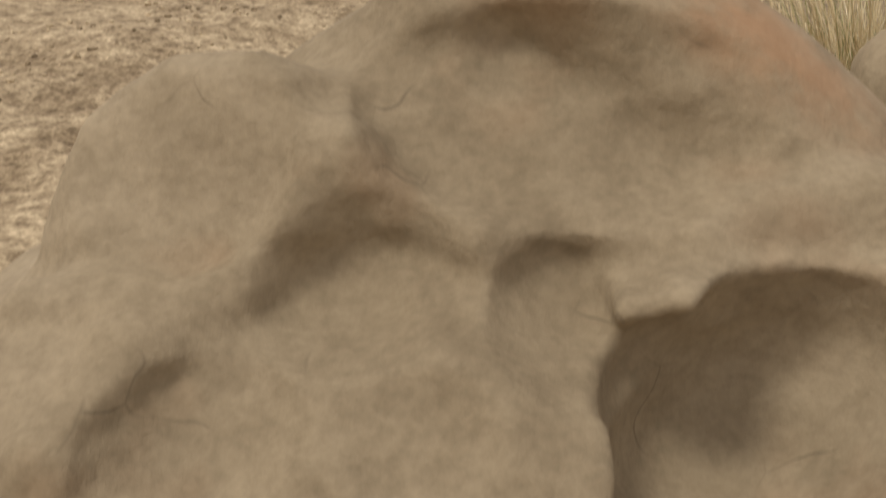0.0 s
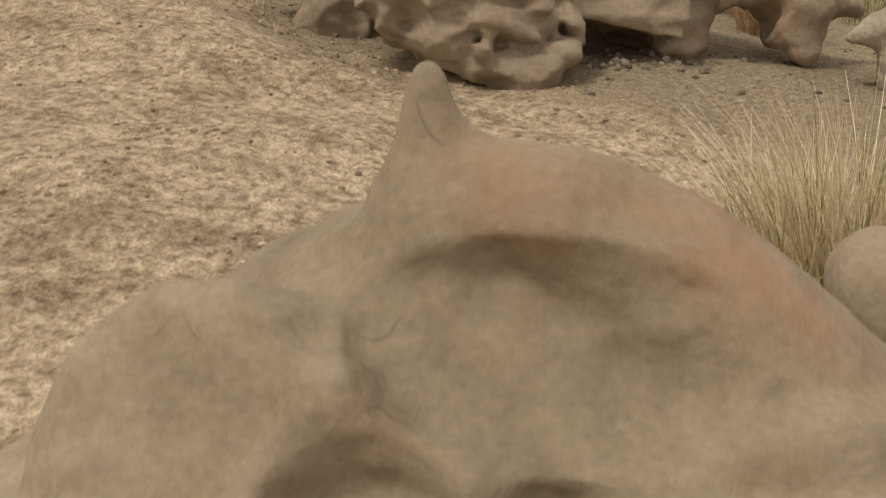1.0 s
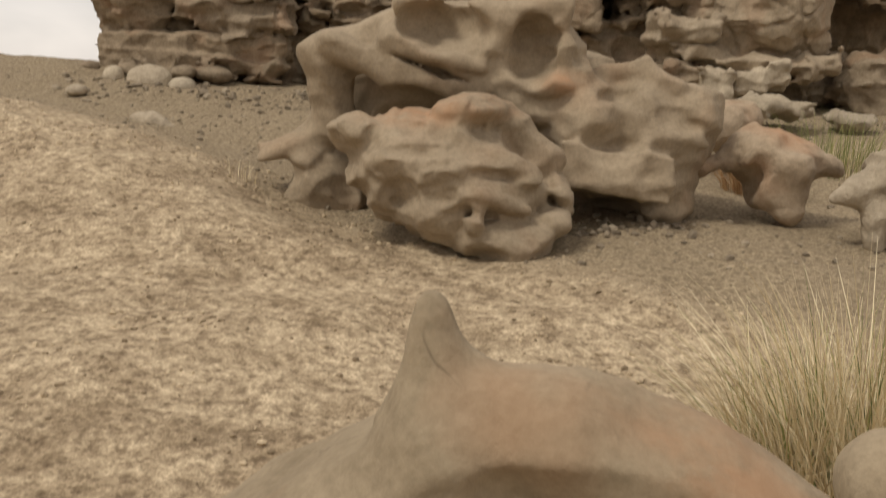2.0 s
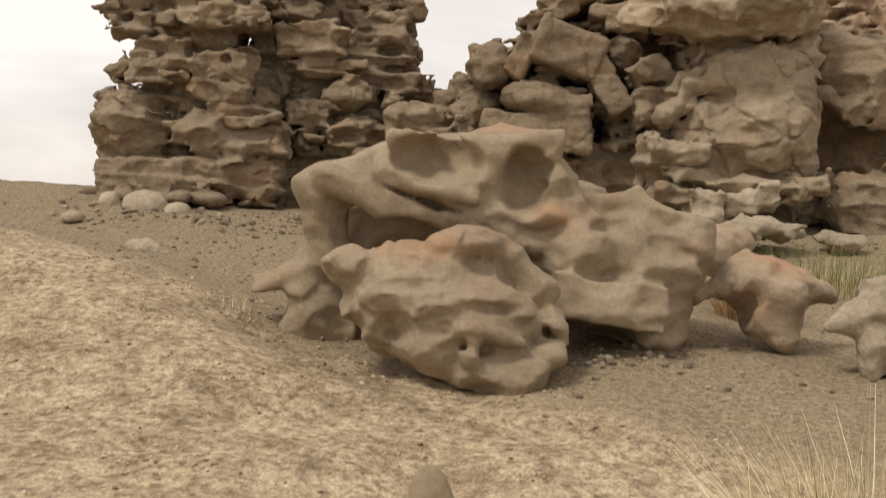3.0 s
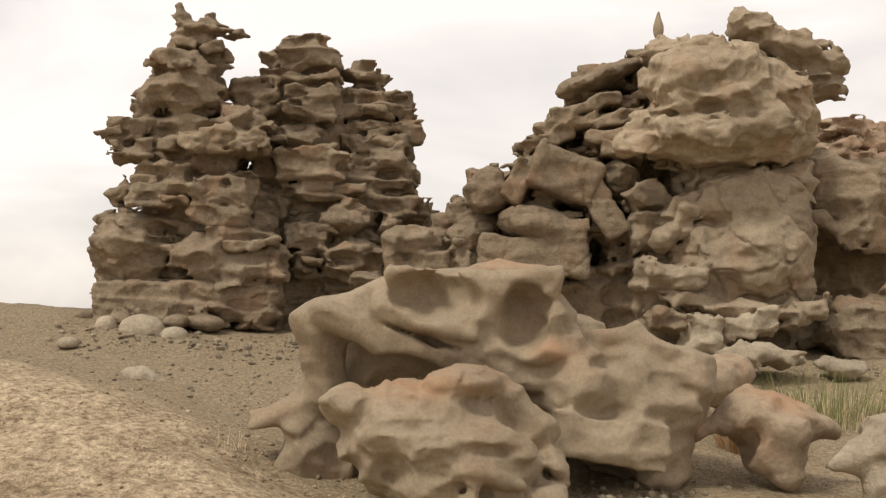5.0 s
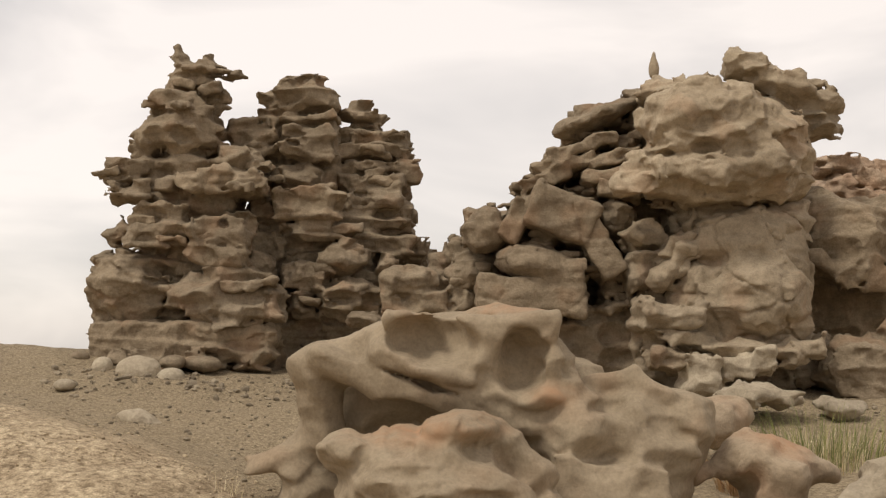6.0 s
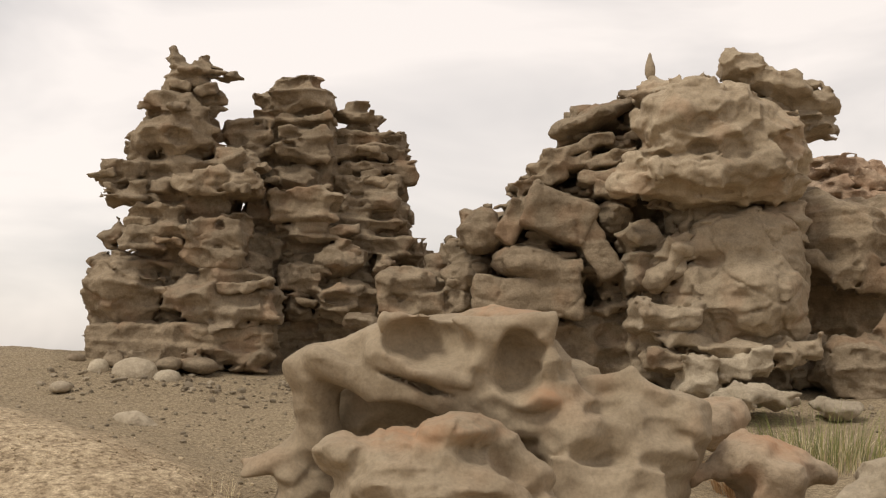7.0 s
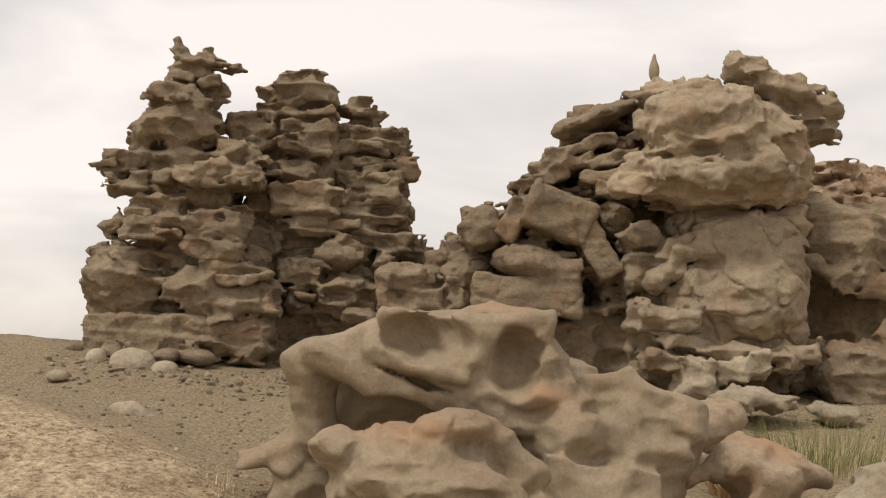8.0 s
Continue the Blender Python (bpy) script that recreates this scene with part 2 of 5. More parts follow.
def rock_mesh(name, lumps, cell, blend, scallop, scallop_size, strata, rough, seed, steps, lumpy, cracks, ledges, crest):
    """One rock: the lumps melted together, hollows cut out, the skin eroded into scallops and layers."""
    solid, cuts, dishes = [[p for p in lumps if p[0] in kinds] for kinds in ("ebr", "c", "d")]
    pad = 0.04 + 0.6 * ledges + crest + 0.8 * scallop + 0.6 * steps + lumpy + 2 * cell
    boxes = [lump_box(p) for p in solid]
    low, high = np.min([b[0] for b in boxes], 0) - pad, np.max([b[1] for b in boxes], 0) + pad
    n = np.maximum(np.ceil((high - low) / cell).astype(int), 6) + 1
    gx, gy, gz = [(low[k] + cell * np.arange(n[k], dtype=np.float32)).reshape([-1 if k == q else 1 for q in range(3)]).astype(np.float32) for k in range(3)]
    field = np.full(n, 1.0, np.float32)
    margin = 0.06 + ledges + crest + blend + scallop + steps + lumpy + cracks
    for p in solid + cuts:
        # only the box round each lump is worked out
        near, far = lump_box(p)
        i0 = [int(np.clip((near[k] - margin - low[k]) / cell, 0, n[k] - 1)) for k in range(3)]
        i1 = [int(np.clip((far[k] + margin - low[k]) / cell + 2, i0[k] + 1, n[k])) for k in range(3)]
        here = (slice(i0[0], i1[0]), slice(i0[1], i1[1]), slice(i0[2], i1[2]))
        d = lump_distance(p, gx[here[0]], gy[:, here[1]], gz[:, :, here[2]]).astype(np.float32)
        was = field[here]
        if p[0] == "c":
            k = 0.3 * blend + 0.01
            h = np.maximum(k - np.abs(was + d), 0) / k
            field[here] = np.maximum(was, -d) + h * h * k * 0.25
        else:
            h = np.maximum(blend - np.abs(was - d), 0) / blend
            field[here] = np.minimum(was, d) - h * h * blend * 0.25
    band = np.abs(field) < 0.02 + 0.7 * ledges + crest + 0.55 * scallop + 0.4 * steps + 0.7 * lumpy + 0.5 * strata + rough + 1.5 * cell + 1.3 * max([q[7] for q in dishes], default=0)
    ii = np.nonzero(band)
    p = np.stack([low[k] + cell * ii[k] for k in range(3)], 1).astype(np.float32)
    warp = np.stack([soft_noise(p * 2.3, 11), soft_noise(p * 2.3, 12), soft_noise(p * 2.3, 13)], 1)
    s = scallop_size
    f1, own, edge = hollows((p + 0.22 * s * warp) / np.float32((s * 1.25, s * 1.25, s * 0.85)), seed)
    move = -scallop * (f1 * f1 * 1.55 - 0.52) * 1.5
    f2, own2, edge2 = hollows((p + 0.06 * warp) / np.float32((s * 0.5, s * 0.5, s * 0.32)), seed + 5)
    move -= scallop * 0.4 * (f2 - 0.45)
    if dishes:
        deep = np.zeros(len(p), np.float32)
        for _, x, y, z, rx, ry, rz, depth, _ in dishes:
            off = (p + 0.03 * warp - np.float32((x, y, z))) / np.float32((rx, ry, rz))
            deep = np.maximum(deep, depth * (1 - (off * off).sum(1)))
        move += deep
    if steps:
        _, own3, edge3 = hollows((p + 0.05 * warp) / np.float32((0.34, 0.34, 0.11)), seed + 9)
        move += steps * (own3 - 0.5) * np.minimum(1, edge3 * 6)
        move += 0.6 * steps * (own2 - 0.5) * np.minimum(1, edge2 * 5)
    if ledges:
        # beds that stick out in a lip and are worn back beneath it
        bed = p[:, 2] / 0.21 + 0.42 * soft_noise(p * 1.1, 71) + 0.9 * soft_noise(p * np.float32((0.25, 0.25, 1.4)), 74) + 0.22 * soft_noise(p * 3.3, 72) + 0.12 * p[:, 0]
        s1 = bed - np.floor(bed)
        lip = np.where(s1 < 0.78, (s1 / 0.78) ** 1.8, 1 - ((s1 - 0.78) / 0.22) ** 2)
        worn = np.clip(0.55 + 0.9 * soft_noise(np.stack([p[:, 0] * 1.7, p[:, 1] * 1.7, np.floor(bed + 0.22) * 3.7], 1), 73), 0, 1.2)
        move -= ledges * worn * (lip - 0.45)
    if crest:
        # winding sharp ridges with smooth hollows between them
        q = p + 0.5 * s * warp
        fold = 1 - np.minimum(1, 2.6 * np.abs(soft_noise(q * np.float32((0.75, 0.75, 1.0)) / s, seed + 51)))
        fold += 0.45 * (1 - np.minimum(1, 2.6 * np.abs(soft_noise(q * 2.3 / s, seed + 52))))
        move -= crest * (fold - 0.55)
    if cracks:
        _, _, split = hollows((p + 0.12 * warp) / np.float32((0.62, 0.62, 0.5)), seed + 13)
        move += cracks * np.clip(1 - split / 0.06, 0, 1)
    if strata:
        zz = p * np.float32((0.55, 0.55, 1.0)) + 0.05 * warp
        move += strata * (soft_noise(zz * (2, 2, 9), 21) * 0.7 + soft_noise(zz * (3, 3, 22), 22) * 0.45)
    if lumpy:
        move += lumpy * (soft_noise(p * 3.1, 34) + 0.5 * soft_noise(p * 6.7, 35))
    move += rough * (soft_noise(p * 9, 31) + 0.5 * soft_noise(p * 21, 32))
    field[ii] += move
    field[0], field[-1] = cell, cell
    field[:, 0], field[:, -1] = cell, cell
    field[:, :, 0], field[:, :, -1] = cell, cell
    return skin(name, field, low, cell)


def skin(name, field, low, cell):
    """The surface where the field is zero, as quads."""
    inside = field < 0
    shape = np.array(field.shape) - 1
    corner = [(a, b, c) for a in (0, 1) for b in (0, 1) for c in (0, 1)]
    cut = lambda a, o: a[o[0]:o[0] + shape[0], o[1]:o[1] + shape[1], o[2]:o[2] + shape[2]]
    count = sum(cut(inside, o).astype(np.int8) for o in corner)
    cells = np.nonzero((count > 0) & (count < 8))
    total, hits = np.zeros((len(cells[0]), 3)), np.zeros(len(cells[0]))
    for o in corner:
        for axis in range(3):
            if o[axis]:
                continue
            q = list(o)
            q[axis] = 1
            fa = field[cells[0] + o[0], cells[1] + o[1], cells[2] + o[2]]
            fb = field[cells[0] + q[0], cells[1] + q[1], cells[2] + q[2]]
            cross = (fa < 0) != (fb < 0)
            at = np.where(cross, fa / np.where(cross, fa - fb, 1), 0)
            for k in range(3):
                total[:, k] += np.where(cross, o[k] + (at if k == axis else 0), 0)
            hits += cross
    verts = low + cell * (np.stack(cells, 1) + total / hits[:, None])
    index = np.full(shape, -1, np.int64)
    index[cells] = np.arange(len(verts))
    quads = []
    for axis in range(3):
        a, b = [k for k in range(3) if k != axis]
        first, second = [slice(None)] * 3, [slice(None)] * 3
        first[axis], second[axis] = slice(0, -1), slice(1, None)
        s0, s1 = inside[tuple(first)], inside[tuple(second)]
        edge = np.stack(np.nonzero(s0 != s1), 1)
        edge = edge[(edge[:, a] > 0) & (edge[:, b] > 0) & (edge[:, a] < shape[a]) & (edge[:, b] < shape[b])]
        ring = []
        for da, db in ((0, 0), (-1, 0), (-1, -1), (0, -1)):
            c = edge.copy()
            c[:, a] += da
            c[:, b] += db
            ring.append(index[c[:, 0], c[:, 1], c[:, 2]])
        ring = np.stack(ring, 1)
        turned = s0[edge[:, 0], edge[:, 1], edge[:, 2]]
        if axis == 1:
            turned = ~turned
        ring[~turned] = ring[~turned][:, ::-1]
        quads.append(ring)
    quads = np.concatenate(quads)
    # loose crumbs that erosion cut off are left out
    mark = np.arange(len(verts))
    for _ in range(60):
        least = mark[quads].min(1)
        then = mark.copy()
        np.minimum.at(then, quads.ravel(), np.repeat(least, 4))
        then = then[then]
        if (then == mark).all():
            break
        mark = then
    count = np.bincount(mark, minlength=len(verts))
    keep = count[mark] > 0.25 * count.max()
    quads = quads[keep[quads[:, 0]]]
    order = np.cumsum(keep) - 1
    verts, quads = verts[keep], order[quads]
    return quick_mesh(name, verts, quads)


def quick_mesh(name, verts, faces, smooth=True):
    """A mesh from arrays; every face has as many corners as faces has columns."""
    me = bpy.data.meshes.new(name)
    faces = np.ascontiguousarray(faces, np.int32)
    me.vertices.add(len(verts))
    me.vertices.foreach_set("co", np.asarray(verts, np.float32).ravel())
    me.loops.add(faces.size)
    me.loops.foreach_set("vertex_index", faces.ravel())
    me.polygons.add(len(faces))
    me.polygons.foreach_set("loop_start", np.arange(0, faces.size, faces.shape[1], dtype=np.int32))
    me.polygons.foreach_set("loop_total", np.full(len(faces), faces.shape[1], np.int32))
    me.polygons.foreach_set("use_smooth", np.full(len(faces), smooth))
    me.update(calc_edges=True)
    me.validate()
    return me


def rock(name, *lumps, parent=None, label="", category="", group="", material=None, cell=0.02, blend=0.08,
         scallop=0.09, size=0.2, strata=0.012, rough=0.007, seed=3, steps=0.02, lumpy=0.03, cracks=0.0, ledges=0.0, crest=0.0):
    """A rock of its own, or a part of the formation given as parent."""
    me = rock_mesh(name, lumps, cell, blend, scallop, size, strata, rough, seed, steps, lumpy, cracks, ledges, crest)
    me.materials.append(material or sandstone)
    ob = new(name, me)
    if parent:
        ob.parent = parent
        ob.matrix_parent_inverse = Matrix.Translation(parent.location).inverted()
        return tagged(ob, label)
    return tagged(ob, label, category, group)


def formation(name, x, y, z, label, category, group=""):
    """An Empty at the base of a rock formation, for its layers and blocks."""
    ob = new(name)
    ob.location = (x, y, z)
    ob.empty_display_size = 0.2
    return tagged(ob, label, category, group)

# ---- ground ----
def bump_at(x, y, cx, cy, rx, ry, turn=0):
    c, s = math.cos(radians(turn)), math.sin(radians(turn))
    u, v = ((x - cx) * c + (y - cy) * s) / rx, (-(x - cx) * s + (y - cy) * c) / ry
    return np.exp(-(u * u + v * v))


def ground_height(x, y):
    """The lie of the land: a rise towards the towers, a mound in front, a shallow gully behind it."""
    x, y = np.asarray(x, float), np.asarray(y, float)
    z = np.interp(y, [-400, -20, 0, 2.5, 4.5, 6.5, 8.5, 11, 14, 40, 400], [-8, -1, 0.0, 0.26, 0.44, 0.64, 0.92, 1.25, 1.3, 0.6, -6])
    z = z + 0.40 * bump_at(x, y, -2.9, 6.9, 2.5, 1.05, -40) + 0.16 * bump_at(x, y, -3.5, 4.5, 2.2, 2.0)
    z = z + 0.35 * bump_at(x, y, -5.8, 11.6, 3.2, 2.2) - 0.32 * bump_at(x, y, 0.72, 1.35, 0.45, 0.42) - 0.05 * bump_at(x, y, 1.2, 3.6, 1.0, 0.7)
    z = z - 0.13 * bump_at(x, y, -0.80, 5.65, 0.60, 0.45, -40)
    near = np.exp(-((x / 30) ** 2 + ((y - 6) / 30) ** 2))
    p = np.stack([x, y, 0 * x], -1).reshape(-1, 3)
    n = 0.05 * soft_noise(p * 0.9, 41) + 0.022 * soft_noise(p * 2.7, 42) + 0.009 * soft_noise(p * 8, 43) + 0.005 * soft_noise(p * 21, 44)
    return z + n.reshape(x.shape) * near + (1 - near) * 0.5 * soft_noise(p * 0.05, 45).reshape(x.shape)


def ground_mesh():
    xs = np.concatenate([-np.geomspace(3000, 6.2, 46), np.arange(-6, 6.01, 0.035), np.geomspace(6.2, 3000, 46)])
    ys = np.concatenate([-np.geomspace(3000, 1.2, 40), np.arange(-1, 12.5, 0.035), np.geomspace(12.6, 3000, 50)])
    gx, gy = np.meshgrid(xs, ys, indexing="ij")
    verts = np.stack([gx, gy, ground_height(gx, gy)], -1).reshape(-1, 3)
    i = np.arange(len(xs) * len(ys)).reshape(len(xs), len(ys))
    return quick_mesh("ground", verts, np.stack([i[:-1, :-1], i[1:, :-1], i[1:, 1:], i[:-1, 1:]], -1).reshape(-1, 4))


def earth():
    m, t, b = surface("crusted_sandy_earth", 0.97)
    here = place_of(t)
    big, mott, fine = noise_of(t, here, 0.7, 4), noise_of(t, here, 24, 4, 0.62), noise_of(t, here, 85, 4, 0.7)
    crust = ramp(t, mott, [(0.34, (0.22, 0.165, 0.105)), (0.49, (0.39, 0.31, 0.205)), (0.66, (0.54, 0.44, 0.30))])
    gravel = ramp(t, noise_of(t, here, 34, 4, 0.7), [(0.35, (0.17, 0.13, 0.085)), (0.5, (0.28, 0.222, 0.143)), (0.7, (0.385, 0.31, 0.205))])
    # dark gravel lies in the hollow behind the mound, pale crust on the mound itself
    sep = t.nodes.new("ShaderNodeSeparateXYZ")
    t.links.new(here, sep.inputs[0])
    edge = t.nodes.new("ShaderNodeMath")
    edge.operation = "MULTIPLY_ADD"
    cap = t.nodes.new("ShaderNodeMath")
    cap.operation = "MINIMUM"
    t.links.new(sep.outputs["X"], cap.inputs[0])
    cap.inputs[1].default_value = 1.4
    t.links.new(cap.outputs[0], edge.inputs[0])
    edge.inputs[1].default_value = 0.86
    t.links.new(sep.outputs["Y"], edge.inputs[2])
    wav = t.nodes.new("ShaderNodeMath")
    wav.operation = "MULTIPLY_ADD"
    t.links.new(big, wav.inputs[0])
    wav.inputs[1].default_value = 1.0
    t.links.new(edge.outputs[0], wav.inputs[2])
    span = t.nodes.new("ShaderNodeMapRange")
    span.inputs["From Min"].default_value, span.inputs["From Max"].default_value = 5.35, 5.85
    t.links.new(wav.outputs[0], span.inputs["Value"])
    patches = noise_of(t, here, 4.5, 4, 0.6)
    crust = mix(t, 0.8, crust, mix(t, 1.0, crust, ramp(t, patches, [(0.36, (0.66, 0.62, 0.58)), (0.58, (1.16, 1.16, 1.16))]), "MULTIPLY"))
    colour = mix(t, span.outputs["Result"], crust, gravel)
    colour = mix(t, 0.7, colour, mix(t, 1.0, colour, ramp(t, fine, [(0.36, (0.5, 0.47, 0.44)), (0.64, (1.35, 1.35, 1.35))]), "MULTIPLY"))
    t.links.new(colour, b.inputs["Base Color"])
    relief(t, b, [(patches, 0.03), (mott, 0.014), (fine, 0.006)])
    return m


ground = new("ground", ground_mesh())
ground.data.materials.append(earth())
tagged(ground, "dry crusted sandy earth sloping up to the rocks", "ground", kind="structure")


def crumbs(name, spots, low, high, material, label, category, seed):
    """Many small angular stones strewn on the ground, as one mesh."""
    rng = np.random.default_rng(seed)
    bm = bmesh.new()
    bmesh.ops.create_icosphere(bm, subdivisions=1, radius=1)
    ball = np.array([v.co[:] for v in bm.verts])
    tris = np.array([[v.index for v in f.verts] for f in bm.faces])
    bm.free()
    xy = spots(rng)
    n = len(xy)
    size = low * (high / low) ** (rng.random(n) ** 2.2)
    shape = ball[None] * rng.uniform(0.7, 1.25, (n, len(ball), 1)) * rng.uniform(0.6, 1.2, (n, 1, 3)) * (1, 1, 0.75)
    a = rng.uniform(0, math.tau, n)
    c, s = np.cos(a)[:, None], np.sin(a)[:, None]
    px, py = shape[..., 0] * c - shape[..., 1] * s, shape[..., 0] * s + shape[..., 1] * c
    base = np.stack([xy[:, 0], xy[:, 1], ground_height(xy[:, 0], xy[:, 1]) + 0.25 * size], -1)
    verts = base[:, None] + np.stack([px, py, shape[..., 2]], -1) * size[:, None, None]
    faces = tris[None] + (np.arange(n) * len(ball))[:, None, None]
    me = quick_mesh(name, verts.reshape(-1, 3), faces.reshape(-1, 3), smooth=False)
    me.materials.append(material)
    return tagged(new(name, me), label, category, kind="stuff")


def on_the_slope(rng):
    p = np.stack([rng.uniform(-4.6, 4.0, 5200), rng.uniform(4.8, 10.6, 5200)], -1)
    behind = 0.86 * np.minimum(p[:, 0], 1.4) + p[:, 1] > 5.1
    thick = soft_noise(np.c_[p * 1.1, 0 * p[:, 0]], 61) + 0.5 * soft_noise(np.c_[p * 3.5, 0 * p[:, 0]], 62) > rng.uniform(-0.5, 0.7, len(p))
    return p[behind & thick]


def at_the_feet(rng):
    a = np.stack([rng.uniform(-3.6, -0.9, 500), rng.normal(10.2, 0.35, 500)], -1)
    b = np.stack([rng.uniform(0.6, 3.6, 260), rng.normal(9.1, 0.35, 260)], -1)
    c = np.stack([rng.normal(0.75, 0.22, 90), rng.normal(5.5, 0.16, 90)], -1)
    return np.concatenate([a, b, c])


def on_the_mound(rng):
    p = np.stack([rng.uniform(-3.8, 2.6, 17000), rng.uniform(1.2, 7.2, 17000)], -1)
    front = 0.86 * np.minimum(p[:, 0], 1.4) + p[:, 1] < 5.5
    thick = soft_noise(np.c_[p * 2.1, 0 * p[:, 0]], 63) + 0.6 * soft_noise(np.c_[p * 6.5, 0 * p[:, 0]], 64) > rng.uniform(-0.6, 0.8, len(p))
    return p[front & thick]

# ---- rocks ----

rock_tower_b = formation("rock_tower", -2.61, 11.50, 1.34, "slender layered grey-brown sandstone tower with overhanging ledges", "rock tower", "eroded rock towers")
rock("core", B(-2.66, 11.60, 4.20, 0.198, 0.200, 0.247), E(-2.71, 11.60, 3.69, 0.385, 0.320, 0.494), B(-2.67, 11.62, 3.21, 0.479, 0.380, 0.248), B(-2.67, 11.65, 2.69, 0.492, 0.400, 0.496), B(-2.68, 11.75, 1.95, 0.933, 0.450, 0.563), B(-2.61, 11.75, 1.34, 0.945, 0.450, 0.250), parent=rock_tower_b, cell=0.021, ledges=.08, crest=.02, cracks=.03)
rock("cap", E(-2.51, 11.50, 4.43, 0.347, 0.220, 0.086, -4), E(-2.79, 11.50, 4.52, 0.069, 0.120, 0.122, 10), E(-2.24, 11.50, 4.38, 0.104, 0.140, 0.055, -8), parent=rock_tower_b, cell=0.021, ledges=.08, crest=.02, cracks=.03)
rock("block", E(-2.58, 11.55, 4.25, 0.221, 0.198, 0.105), parent=rock_tower_b, cell=0.021, ledges=.045, crest=.03, cracks=.03)
rock("chip", B(-2.70, 11.52, 4.23, 0.104, 0.180, 0.036, -14), parent=rock_tower_b, cell=0.019, scallop=0.035, size=0.14, steps=0.03, lumpy=0.015)
rock("chip", B(-2.43, 11.43, 4.17, 0.092, 0.120, 0.049, 4), parent=rock_tower_b, cell=0.019, scallop=0.035, size=0.14, steps=0.03, lumpy=0.015)
rock("block", B(-2.81, 11.40, 4.03, 0.229, 0.220, 0.103, -3), parent=rock_tower_b, cell=0.021, ledges=.045, crest=.03, cracks=.03)
rock("chip", B(-2.96, 11.37, 4.00, 0.126, 0.160, 0.038, 7), parent=rock_tower_b, cell=0.019, scallop=0.035, size=0.14, steps=0.03, lumpy=0.015)
rock("chip", B(-2.64, 11.20, 3.95, 0.084, 0.190, 0.045, 6), parent=rock_tower_b, cell=0.019, scallop=0.035, size=0.14, steps=0.03, lumpy=0.015)
rock("block", E(-2.41, 11.55, 4.06, 0.157, 0.141, 0.160), parent=rock_tower_b, cell=0.021, ledges=.045, crest=.03, cracks=.03)
rock("chip", B(-2.53, 11.51, 3.97, 0.093, 0.120, 0.037, -10), parent=rock_tower_b, cell=0.019, scallop=0.035, size=0.14, steps=0.03, lumpy=0.015)
rock("block", E(-2.76, 11.50, 3.70, 0.451, 0.400, 0.257), E(-2.58, 11.38, 3.81, 0.240, 0.216, 0.255), E(-3.00, 11.45, 3.59, 0.265, 0.225, 0.146, 5), parent=rock_tower_b, cell=0.021, ledges=.045, crest=.03, cracks=.03)
rock("chip", B(-2.99, 11.41, 3.74, 0.189, 0.160, 0.034, 2), parent=rock_tower_b, cell=0.019, scallop=0.035, size=0.14, steps=0.03, lumpy=0.015)
rock("ledge", E(-3.20, 11.40, 3.31, 0.298, 0.280, 0.121, -6), E(-3.36, 11.40, 3.26, 0.149, 0.180, 0.085, -10), parent=rock_tower_b, cell=0.021, ledges=.08, crest=.02, cracks=.03)
rock("chip", B(-3.43, 11.35, 3.28, 0.154, 0.200, 0.045, 10), parent=rock_tower_b, cell=0.019, scallop=0.035, size=0.14, steps=0.03, lumpy=0.015)
rock("ledge", B(-3.03, 11.35, 3.11, 0.342, 0.300, 0.091, 4), E(-3.28, 11.35, 3.07, 0.148, 0.180, 0.073, -4), parent=rock_tower_b, cell=0.021, ledges=.08, crest=.02, cracks=.03)
rock("chip", B(-3.26, 11.27, 3.09, 0.159, 0.190, 0.031, -12), parent=rock_tower_b, cell=0.019, scallop=0.035, size=0.14, steps=0.03, lumpy=0.015)
rock("ledge", B(-2.27, 11.30, 3.18, 0.409, 0.320, 0.120, 3), parent=rock_tower_b, cell=0.021, ledges=.08, crest=.02, cracks=.03)
rock("chip", B(-2.39, 11.13, 3.20, 0.185, 0.100, 0.035, 10), parent=rock_tower_b, cell=0.019, scallop=0.035, size=0.14, steps=0.03, lumpy=0.015)
rock("chip", B(-2.03, 11.08, 3.09, 0.122, 0.200, 0.041), parent=rock_tower_b, cell=0.019, scallop=0.035, size=0.14, steps=0.03, lumpy=0.015)
rock("ledge", E(-2.13, 11.45, 3.45, 0.253, 0.300, 0.134, -20), parent=rock_tower_b, cell=0.021, ledges=.08, crest=.02, cracks=.03)
rock("chip", B(-2.19, 11.35, 3.49, 0.091, 0.120, 0.040, 3), parent=rock_tower_b, cell=0.019, scallop=0.035, size=0.14, steps=0.03, lumpy=0.015)
rock("chip", B(-1.91, 11.35, 3.36, 0.131, 0.150, 0.034, -1), parent=rock_tower_b, cell=0.019, scallop=0.035, size=0.14, steps=0.03, lumpy=0.015)
rock("block", B(-2.88, 11.35, 2.85, 0.285, 0.300, 0.097), parent=rock_tower_b, cell=0.021, ledges=.045, crest=.03, cracks=.03)
rock("chip", B(-3.02, 11.23, 2.78, 0.130, 0.170, 0.039, -2), parent=rock_tower_b, cell=0.019, scallop=0.035, size=0.14, steps=0.03, lumpy=0.015)
rock("chip", B(-2.71, 11.33, 2.85, 0.114, 0.160, 0.048, -2), parent=rock_tower_b, cell=0.019, scallop=0.035, size=0.14, steps=0.03, lumpy=0.015)
